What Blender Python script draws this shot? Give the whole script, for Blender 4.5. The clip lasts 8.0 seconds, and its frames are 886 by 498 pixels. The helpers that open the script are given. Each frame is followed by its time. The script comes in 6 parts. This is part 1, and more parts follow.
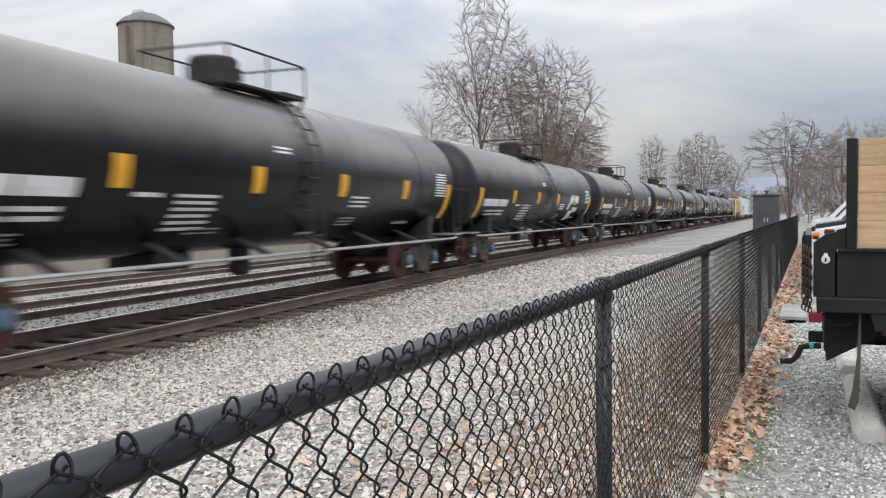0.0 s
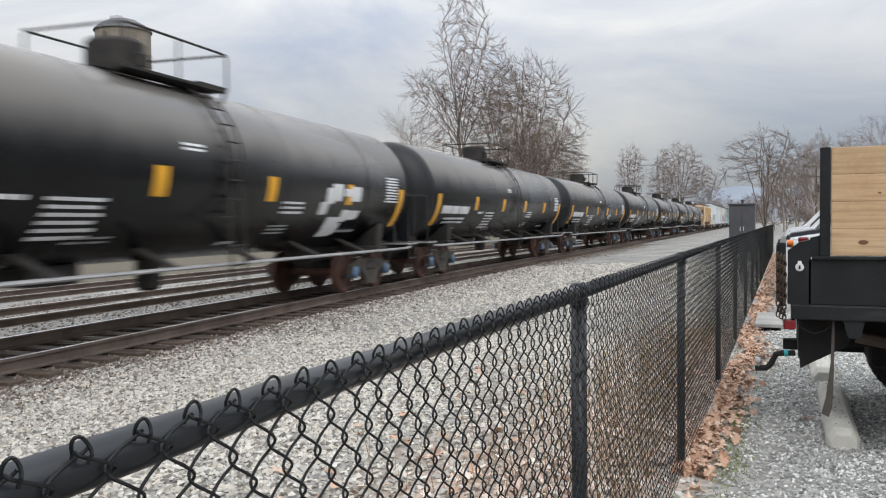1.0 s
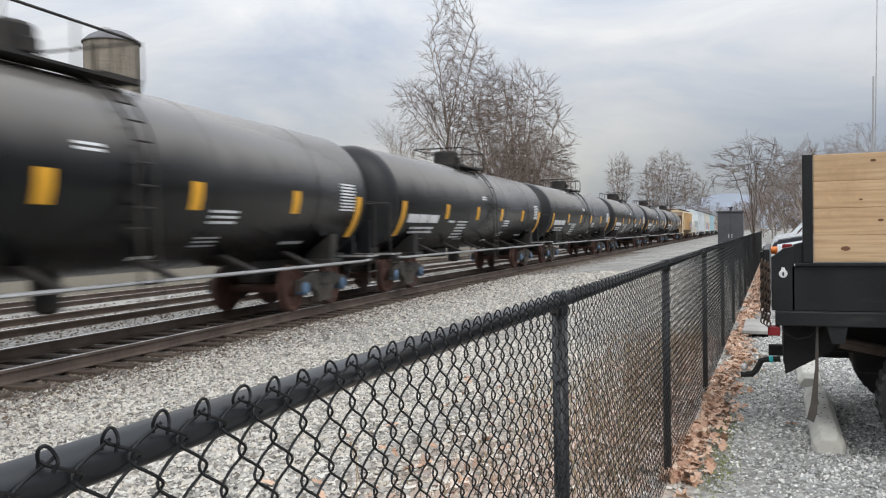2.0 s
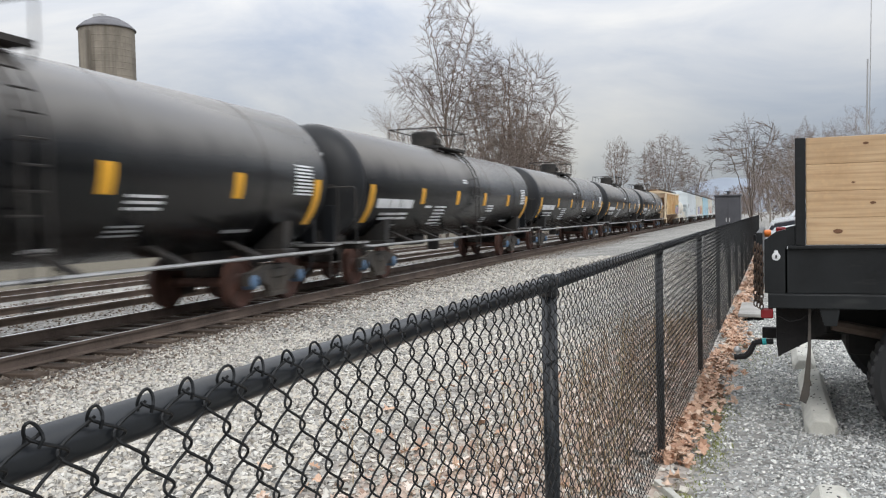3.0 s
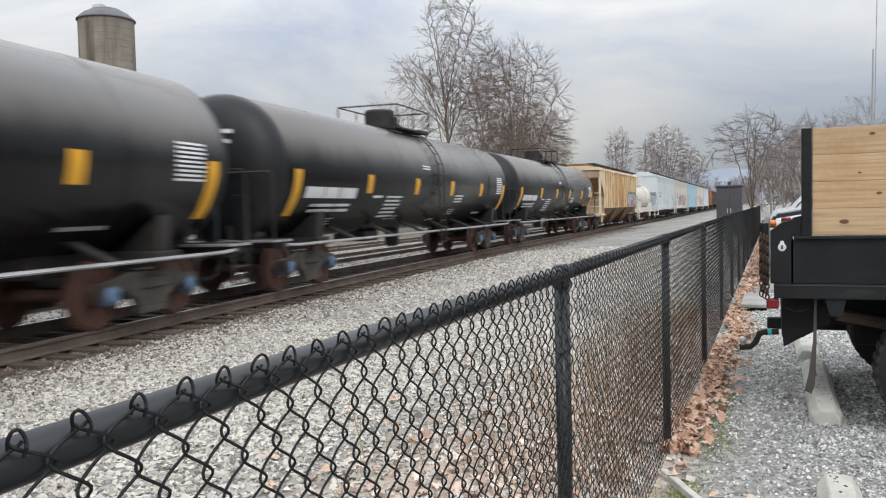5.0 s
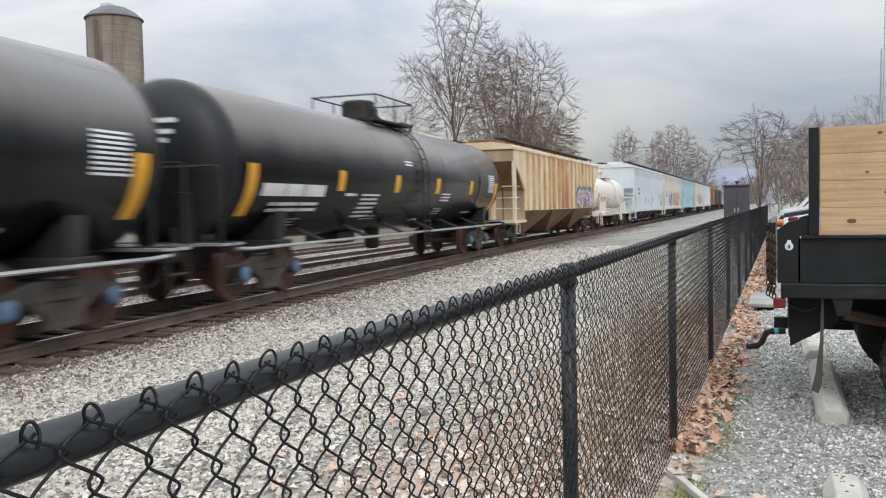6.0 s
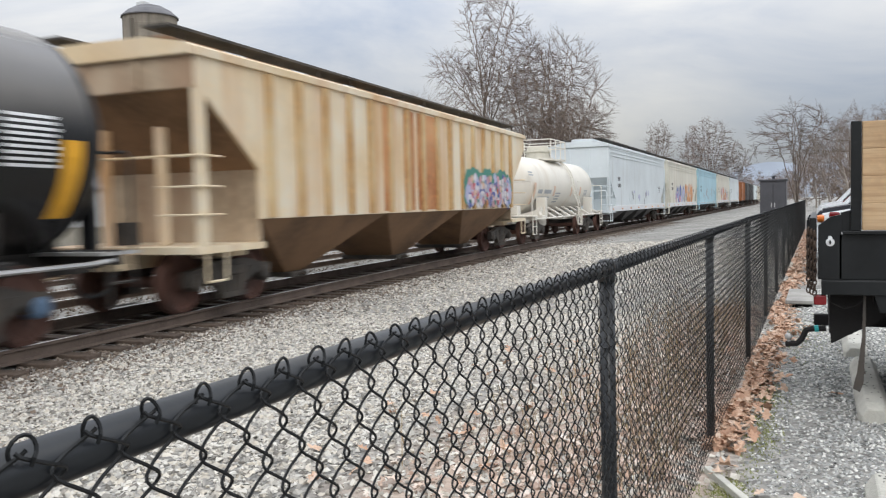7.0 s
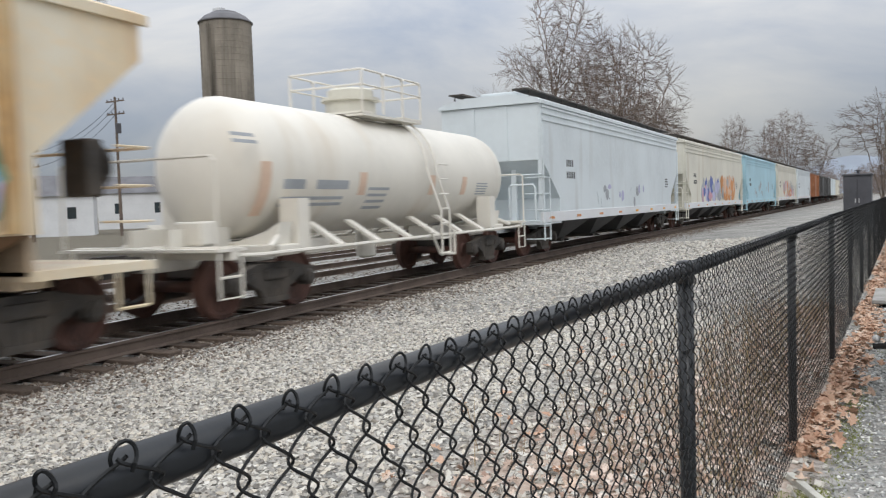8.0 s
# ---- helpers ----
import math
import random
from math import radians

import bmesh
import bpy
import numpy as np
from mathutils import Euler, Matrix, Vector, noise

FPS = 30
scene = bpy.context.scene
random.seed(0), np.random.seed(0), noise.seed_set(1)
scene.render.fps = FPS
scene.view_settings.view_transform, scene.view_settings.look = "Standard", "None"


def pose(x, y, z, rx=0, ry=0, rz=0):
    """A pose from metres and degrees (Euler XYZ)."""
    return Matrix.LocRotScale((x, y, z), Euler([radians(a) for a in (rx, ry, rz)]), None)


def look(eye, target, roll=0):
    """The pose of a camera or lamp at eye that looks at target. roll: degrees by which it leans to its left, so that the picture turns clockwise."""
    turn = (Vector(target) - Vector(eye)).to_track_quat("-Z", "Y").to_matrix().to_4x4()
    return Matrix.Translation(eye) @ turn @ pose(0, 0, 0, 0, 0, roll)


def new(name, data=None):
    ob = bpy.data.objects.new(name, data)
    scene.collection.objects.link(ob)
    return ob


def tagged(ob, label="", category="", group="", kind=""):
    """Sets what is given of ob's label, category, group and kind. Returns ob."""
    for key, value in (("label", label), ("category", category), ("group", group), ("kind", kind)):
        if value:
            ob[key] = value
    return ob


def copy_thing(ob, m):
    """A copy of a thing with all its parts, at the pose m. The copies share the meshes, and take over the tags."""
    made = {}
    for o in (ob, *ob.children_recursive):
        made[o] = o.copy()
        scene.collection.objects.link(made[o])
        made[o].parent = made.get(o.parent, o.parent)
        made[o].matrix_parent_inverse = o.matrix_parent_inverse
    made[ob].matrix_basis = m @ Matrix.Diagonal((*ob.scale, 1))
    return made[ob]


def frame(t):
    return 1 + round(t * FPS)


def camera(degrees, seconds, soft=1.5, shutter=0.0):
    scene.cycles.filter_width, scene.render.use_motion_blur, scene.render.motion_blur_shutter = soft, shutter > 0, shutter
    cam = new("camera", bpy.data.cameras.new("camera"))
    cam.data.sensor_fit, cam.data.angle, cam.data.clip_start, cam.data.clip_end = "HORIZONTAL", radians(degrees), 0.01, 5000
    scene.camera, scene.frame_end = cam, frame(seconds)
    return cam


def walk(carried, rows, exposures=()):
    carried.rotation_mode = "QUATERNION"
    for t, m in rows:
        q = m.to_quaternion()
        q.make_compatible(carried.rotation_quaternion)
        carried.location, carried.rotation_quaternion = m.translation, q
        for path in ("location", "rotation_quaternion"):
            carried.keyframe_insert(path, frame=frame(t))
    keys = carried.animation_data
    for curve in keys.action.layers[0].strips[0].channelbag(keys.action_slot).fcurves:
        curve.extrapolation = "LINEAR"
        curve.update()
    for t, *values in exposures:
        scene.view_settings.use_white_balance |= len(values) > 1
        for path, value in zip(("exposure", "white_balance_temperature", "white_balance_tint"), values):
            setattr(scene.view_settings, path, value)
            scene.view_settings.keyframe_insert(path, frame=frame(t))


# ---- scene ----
cam = camera(57.0, 8.0, soft=1.15, shutter=0.36)
PATH = [
    (0.0, -0.035, 0.015, 1.492, 87.664, 0.769, 24.258),
    (0.5, -0.041, 0.027, 1.487, 87.614, 0.446, 23.173),
    (1.0, -0.029, 0.031, 1.484, 88.206, 0.567, 22.805),
    (1.5, -0.016, 0.030, 1.485, 89.030, 0.767, 22.330),
    (3.0, 0.035, 0.013, 1.480, 87.858, 1.347, 22.017),
    (3.5, 0.020, 0.012, 1.478, 87.445, 1.429, 21.800),
    (4.0, 0.004, 0.007, 1.480, 87.276, 1.378, 21.847),
    (4.5, 0.000, 0.000, 1.480, 87.229, 1.401, 21.950),
    (6.0, 0.005, -0.016, 1.478, 87.158, 1.300, 22.496),
    (6.5, 0.000, -0.014, 1.477, 87.013, 1.310, 23.199),
    (7.0, -0.014, -0.022, 1.480, 86.896, 1.383, 24.704),
    (7.5, -0.028, -0.024, 1.483, 86.852, 1.622, 27.059),
    (8.0, -0.026, -0.027, 1.491, 86.923, 1.857, 29.572),
]
walk(cam, [(t, pose(x, y, z, a, b, c)) for t, x, y, z, a, b, c in PATH], [(0.0, 0.0), (1.5, -0.08), (3.0, 0.0), (7.0, 0.0), (7.5, -0.09), (8.0, -0.18)])

# ---- world and light: an overcast winter day ----
SKY = dict(horizon=0.42, zenith=1.95)
world = bpy.data.worlds.new("overcast")
scene.world = world
world.use_nodes = True
wt = world.node_tree
wt.nodes.clear()


def wn(kind, **kw):
    n = wt.nodes.new(kind)
    for k, v in kw.items():
        n.inputs[k].default_value = v
    return n


coord = wn("ShaderNodeTexCoord")
sep = wn("ShaderNodeSeparateXYZ")
wt.links.new(coord.outputs["Generated"], sep.inputs[0])
squash = wn("ShaderNodeMapping")
squash.inputs["Scale"].default_value = (1.0, 1.0, 2.6)
wt.links.new(coord.outputs["Generated"], squash.inputs[0])
cloud = wn("ShaderNodeTexNoise", Scale=2.6, Detail=7.0, Roughness=0.55, Distortion=0.5)
wt.links.new(squash.outputs[0], cloud.inputs["Vector"])
ramp = wn("ShaderNodeValToRGB")
ramp.color_ramp.elements[0].position, ramp.color_ramp.elements[0].color = 0.36, (0.66, 0.73, 0.86, 1)
ramp.color_ramp.elements[1].position, ramp.color_ramp.elements[1].color = 0.63, (1.12, 1.11, 1.09, 1)
wt.links.new(cloud.outputs["Fac"], ramp.inputs[0])
height = wn("ShaderNodeMapRange")
for k, v in (("From Min", 0.05), ("From Max", 0.75), ("To Min", SKY["horizon"]), ("To Max", SKY["zenith"])):
    height.inputs[k].default_value = v
wt.links.new(sep.outputs["Z"], height.inputs["Value"])
scale = wn("ShaderNodeVectorMath")
scale.operation = "SCALE"
wt.links.new(ramp.outputs[0], scale.inputs[0])
wt.links.new(height.outputs[0], scale.inputs["Scale"])
sky = wn("ShaderNodeTexSky")
sky.sky_type, sky.sun_disc, sky.sun_elevation, sky.sun_rotation = "NISHITA", False, radians(35), radians(150)
skys = wn("ShaderNodeVectorMath")
skys.operation = "SCALE"
skys.inputs["Scale"].default_value = 0.01
wt.links.new(sky.outputs[0], skys.inputs[0])
both = wn("ShaderNodeVectorMath")
wt.links.new(scale.outputs[0], both.inputs[0])
wt.links.new(skys.outputs[0], both.inputs[1])
bg = wn("ShaderNodeBackground", Strength=1.0)
wt.links.new(both.outputs[0], bg.inputs["Color"])
wo = wn("ShaderNodeOutputWorld")
wt.links.new(bg.outputs[0], wo.inputs[0])
sun = new("sun", bpy.data.lights.new("sun", "SUN"))
sun.data.energy, sun.data.angle, sun.data.color = 0.9, radians(25), (1.0, 0.97, 0.93)
sun.matrix_world = look((12, -14, 22), (0, 8, 0))

# ---- materials ----


def mat(name, color, rough=0.7, metal=0.0, var=0.25, small=40.0, large=1.5, bump=0.2, tint=None, spec=0.5, bumpscale=None, obrandom=0.0, streak=None, coat=0.0):
    """A surface with colour variation at two scales, fine relief and, if asked, run-down streaks of another colour."""
    m = bpy.data.materials.new(name)
    m.use_nodes = True
    nt = m.node_tree
    p = nt.nodes["Principled BSDF"]
    p.inputs["Roughness"].default_value, p.inputs["Metallic"].default_value = rough, metal
    p.inputs["Specular IOR Level"].default_value = spec
    p.inputs["Coat Weight"].default_value, p.inputs["Coat Roughness"].default_value = coat, 0.24
    tc = nt.nodes.new("ShaderNodeTexCoord")

    def noise_at(s, detail=4.0, vec=None):
        n = nt.nodes.new("ShaderNodeTexNoise")
        n.inputs["Scale"].default_value, n.inputs["Detail"].default_value = s, detail
        nt.links.new(vec or tc.outputs["Object"], n.inputs["Vector"])
        return n.outputs["Fac"]

    def mixed(f, a, b, lo=0.35, hi=0.65):
        r = nt.nodes.new("ShaderNodeMapRange")
        r.inputs["From Min"].default_value, r.inputs["From Max"].default_value = lo, hi
        nt.links.new(f, r.inputs["Value"])
        x = nt.nodes.new("ShaderNodeMix")
        x.data_type = "RGBA"
        nt.links.new(r.outputs[0], x.inputs[0])
        for sock, val in ((x.inputs[6], a), (x.inputs[7], b)):
            if isinstance(val, tuple):
                sock.default_value = (*val, 1)
            else:
                nt.links.new(val, sock)
        return x.outputs[2]

    dark = tuple(c * (1 - var) for c in color)
    lite = tuple(min(1, c * (1 + var)) for c in color)
    big = mixed(noise_at(large), dark, tint or lite)
    fine = noise_at(small, 3.0)
    out = mixed(fine, big, lite, 0.45, 0.95)
    if streak:
        mp = nt.nodes.new("ShaderNodeMapping")
        mp.inputs["Scale"].default_value = streak[1]
        nt.links.new(tc.outputs["Object"], mp.inputs[0])
        out = mixed(noise_at(1.0, 5.0, mp.outputs[0]), out, streak[0], streak[2], streak[3])
    if obrandom:
        oi = nt.nodes.new("ShaderNodeObjectInfo")
        h = nt.nodes.new("ShaderNodeHueSaturation")
        r = nt.nodes.new("ShaderNodeMapRange")
        r.inputs["To Min"].default_value, r.inputs["To Max"].default_value = 1 - obrandom, 1 + obrandom
        nt.links.new(oi.outputs["Random"], r.inputs["Value"])
        nt.links.new(r.outputs[0], h.inputs["Value"])
        nt.links.new(out, h.inputs["Color"])
        out = h.outputs[0]
    nt.links.new(out, p.inputs["Base Color"])
    if bump:
        b = nt.nodes.new("ShaderNodeBump")
        b.inputs["Strength"].default_value, b.inputs["Distance"].default_value = bump, 0.02
        nt.links.new(noise_at(bumpscale or small, 5.0), b.inputs["Height"])
        nt.links.new(b.outputs[0], p.inputs["Normal"])
    return m


def islands(name, colors, rough=0.9):
    """Loose pieces, each of its own colour out of a ramp."""
    m = bpy.data.materials.new(name)
    m.use_nodes = True
    nt = m.node_tree
    p = nt.nodes["Principled BSDF"]
    p.inputs["Roughness"].default_value = rough
    g = nt.nodes.new("ShaderNodeNewGeometry")
    r = nt.nodes.new("ShaderNodeValToRGB")
    while len(r.color_ramp.elements) < len(colors):
        r.color_ramp.elements.new(0.5)
    for i, c in enumerate(colors):
        r.color_ramp.elements[i].position = i / (len(colors) - 1)
        r.color_ramp.elements[i].color = (*c, 1)
    nt.links.new(g.outputs["Random Per Island"], r.inputs[0])
    nt.links.new(r.outputs[0], p.inputs["Base Color"])
    return m


M = dict(
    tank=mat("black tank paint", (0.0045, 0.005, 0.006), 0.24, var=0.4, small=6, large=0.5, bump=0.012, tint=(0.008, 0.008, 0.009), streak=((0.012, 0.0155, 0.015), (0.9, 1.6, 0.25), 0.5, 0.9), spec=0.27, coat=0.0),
    tankhead=mat("clean black tank head paint", (0.008, 0.0095, 0.012), 0.45, var=0.3, small=5, large=0.6, bump=0.015, tint=(0.014, 0.015, 0.017), spec=0.35, streak=((0.03, 0.029, 0.028), (1.2, 1.2, 0.3), 0.55, 0.95)),
    frame=mat("black grimy steel", (0.02, 0.019, 0.018), 0.75, var=0.5, small=20, large=2, bump=0.2, tint=(0.04, 0.033, 0.028)),
    bogie=mat("grimy cast steel", (0.05, 0.047, 0.045), 0.8, var=0.4, small=15, large=2, bump=0.3, tint=(0.09, 0.075, 0.06)),
    rustwheel=mat("rusty wheel", (0.075, 0.034, 0.024), 0.75, var=0.4, small=20, large=3, bump=0.2),
    tread=mat("bright wheel tread", (0.35, 0.33, 0.31), 0.35, 0.9, var=0.2),
    blue=mat("blue bearing cap", (0.10, 0.17, 0.27), 0.6, var=0.3),
    yellow=mat("yellow reflective sheet", (0.72, 0.36, 0.02), 0.5, var=0.12, bump=0.0),
    white=mat("white stencil paint", (0.72, 0.73, 0.74), 0.6, var=0.12, bump=0.0),
    grey=mat("faded stencil paint", (0.34, 0.35, 0.36), 0.6, var=0.2, bump=0.0),
    steel=mat("galvanised pipe", (0.45, 0.45, 0.45), 0.45, 0.6, var=0.2),
    tan=mat("rust-stained tan paint", (0.72, 0.56, 0.35), 0.6, var=0.10, small=9, large=0.6, bump=0.08, tint=(0.74, 0.68, 0.55), streak=((0.50, 0.24, 0.08), (0.4, 1.3, 0.16), 0.50, 0.78)),
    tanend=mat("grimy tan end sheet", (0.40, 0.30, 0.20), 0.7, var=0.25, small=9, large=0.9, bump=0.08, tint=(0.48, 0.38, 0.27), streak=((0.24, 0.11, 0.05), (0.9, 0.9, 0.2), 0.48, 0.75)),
    tanrib=mat("ochre rust-stained rib", (0.54, 0.33, 0.14), 0.65, var=0.2, small=9, large=0.8, bump=0.06, tint=(0.60, 0.47, 0.28)),
    tanrust=mat("rusted panel", (0.48, 0.19, 0.07), 0.75, var=0.3, small=9, large=0.8, bump=0.1, tint=(0.58, 0.32, 0.15)),
    tandirt=mat("dirty tan hopper sheet", (0.20, 0.115, 0.06), 0.75, var=0.35, small=9, large=0.8, bump=0.1),
    whitetank=mat("white tank paint", (0.70, 0.67, 0.60), 0.45, var=0.07, small=6, large=0.5, bump=0.03, streak=((0.55, 0.46, 0.34), (0.5, 1.0, 0.3), 0.6, 0.95)),
    palegrey=mat("pale grey car paint", (0.60, 0.65, 0.67), 0.5, var=0.07, small=6, large=0.5, bump=0.03, streak=((0.42, 0.42, 0.40), (0.6, 1.2, 0.2), 0.6, 0.95)),
    cream=mat("cream car paint", (0.62, 0.60, 0.52), 0.55, var=0.08, small=6, large=0.5, bump=0.03, streak=((0.42, 0.33, 0.22), (0.6, 1.2, 0.2), 0.58, 0.95)),
    skyblue=mat("sky blue car paint", (0.36, 0.55, 0.63), 0.55, var=0.08, small=6, large=0.5, bump=0.03),
    brown=mat("brown boxcar paint", (0.30, 0.12, 0.05), 0.7, var=0.25, small=6, large=0.7, bump=0.05),
    darkcar=mat("dark grey car paint", (0.07, 0.07, 0.07), 0.7, var=0.25, small=6, large=0.7, bump=0.05),
    rail=mat("rusty rail web", (0.115, 0.085, 0.068), 0.85, var=0.3, small=30, large=2, bump=0.15),
    railtop=mat("polished rail head", (0.85, 0.85, 0.85), 0.34, 1.0, var=0.1, bump=0.0),
    tie=mat("weathered timber tie", (0.075, 0.055, 0.042), 0.92, var=0.35, small=30, large=3, bump=0.5, obrandom=0.3),
    fence=mat("black vinyl coating", (0.009, 0.011, 0.014), 0.33, var=0.3, small=60, large=5, bump=0.03, tint=(0.014, 0.017, 0.021), spec=0.5),
    wire=mat("black vinyl wire", (0.007, 0.008, 0.009), 0.5, var=0.3, small=60, large=5, bump=0.0, spec=0.3),
    concrete=mat("silo concrete", (0.26, 0.23, 0.19), 0.9, var=0.2, small=3, large=0.3, bump=0.2, streak=((0.09, 0.08, 0.065), (0.9, 0.9, 0.06), 0.42, 0.7)),
    slab=mat("grey worn concrete", (0.30, 0.29, 0.27), 0.9, var=0.2, small=40, large=3, bump=0.3),
    stop=mat("cast concrete", (0.50, 0.49, 0.44), 0.9, var=0.15, small=60, large=5, bump=0.3),
    wood=mat("new pine board", (0.50, 0.33, 0.18), 0.7, var=0.15, small=30, large=2, bump=0.1, tint=(0.56, 0.40, 0.24), obrandom=0.06, streak=((0.33, 0.20, 0.10), (1.6, 30.0, 55.0), 0.42, 0.8)),
    knot=mat("pine knot", (0.12, 0.055, 0.025), 0.7, var=0.3),
    truck=mat("black truck steel", (0.009, 0.010, 0.011), 0.42, var=0.3, small=30, large=3, bump=0.04, tint=(0.015, 0.017, 0.018), spec=0.3, streak=((0.05, 0.052, 0.05), (3.0, 3.0, 14.0), 0.62, 0.95)),
    under=mat("dirty underbody and shaded hollows", (0.009, 0.008, 0.008), 0.85, var=0.4),
    chain=mat("rusty chain", (0.075, 0.05, 0.036), 0.6, 0.5, var=0.4),
    rubber=mat("tyre rubber", (0.022, 0.022, 0.023), 0.85, var=0.25, small=30),
    red=mat("red lens", (0.20, 0.012, 0.015), 0.25, var=0.1, bump=0),
    orange=mat("orange lens", (0.75, 0.2, 0.03), 0.3, var=0.1, bump=0),
    teal=mat("teal tape", (0.02, 0.35, 0.36), 0.5, var=0.1, bump=0),
    bark=mat("grey winter bark", (0.29, 0.25, 0.215), 0.95, var=0.3, small=4, large=0.3, bump=0.3),
    limb=mat("dark winter limb bark", (0.15, 0.125, 0.105), 0.95, var=0.3, small=4, large=0.3, bump=0.3),
    twig=mat("brown winter twigs", (0.19, 0.145, 0.12), 0.95, var=0.25, small=3, large=0.2, bump=0.0),
    palebark=mat("pale sycamore bark", (0.42, 0.38, 0.33), 0.9, var=0.25, small=3, large=0.4, bump=0.2),
    box=mat("dark grey cabinet paint", (0.06, 0.06, 0.068), 0.6, var=0.15, small=10, large=1),
    glass=mat("dark car glass", (0.03, 0.04, 0.045), 0.08, var=0.1, bump=0),
    carwhite=mat("white car paint", (0.62, 0.64, 0.66), 0.25, var=0.04, bump=0),
    cardark=mat("dark car paint", (0.03, 0.032, 0.04), 0.2, var=0.1, bump=0),
    carred=mat("dark red car paint", (0.16, 0.03, 0.03), 0.25, var=0.1, bump=0),
    pole=mat("weathered pole timber", (0.13, 0.10, 0.08), 0.9, var=0.3, small=8, large=1),
    house=mat("white siding", (0.62, 0.63, 0.64), 0.8, var=0.06, small=4, large=0.5),
    roof=mat("grey shingles", (0.14, 0.14, 0.15), 0.9, var=0.2, small=6, large=0.5),
    # the blue of distance haze is mixed into the hill's colour
    hill=mat("haze-tinted wooded hill", (0.33, 0.37, 0.43), 1.0, var=0.12, small=0.05, large=0.006, bump=0, spec=0.0),
    stones=islands("grey ballast stones", [(0.14, 0.13, 0.115), (0.40, 0.385, 0.35), (0.60, 0.575, 0.52), (0.56, 0.51, 0.43), (0.30, 0.285, 0.262), (0.66, 0.64, 0.59)]),
    chips=islands("dark blue-grey stone chips", [(0.13, 0.135, 0.13), (0.34, 0.35, 0.34), (0.48, 0.485, 0.465), (0.26, 0.265, 0.26), (0.60, 0.60, 0.57), (0.78, 0.77, 0.73)]),
    leaves=islands("dry oak leaves", [(0.34, 0.19, 0.12), (0.50, 0.31, 0.21), (0.58, 0.41, 0.30), (0.42, 0.25, 0.16), (0.66, 0.52, 0.41)], 0.75),
    ruststones=islands("rust-stained ballast stones", [(0.06, 0.045, 0.036), (0.13, 0.10, 0.08), (0.22, 0.18, 0.145), (0.16, 0.12, 0.09), (0.34, 0.30, 0.26)]),
    litter=islands("bleached leaf litter", [(0.36, 0.25, 0.19), (0.55, 0.43, 0.35), (0.68, 0.57, 0.49), (0.28, 0.18, 0.13), (0.62, 0.50, 0.42), (0.74, 0.67, 0.60)], 0.85),
    grass=islands("moss and grass", [(0.13, 0.16, 0.03), (0.22, 0.25, 0.06), (0.30, 0.29, 0.12)]),
    straw=islands("dry weed stalks", [(0.20, 0.13, 0.08), (0.34, 0.25, 0.13), (0.15, 0.095, 0.06), (0.42, 0.34, 0.18)]),
)


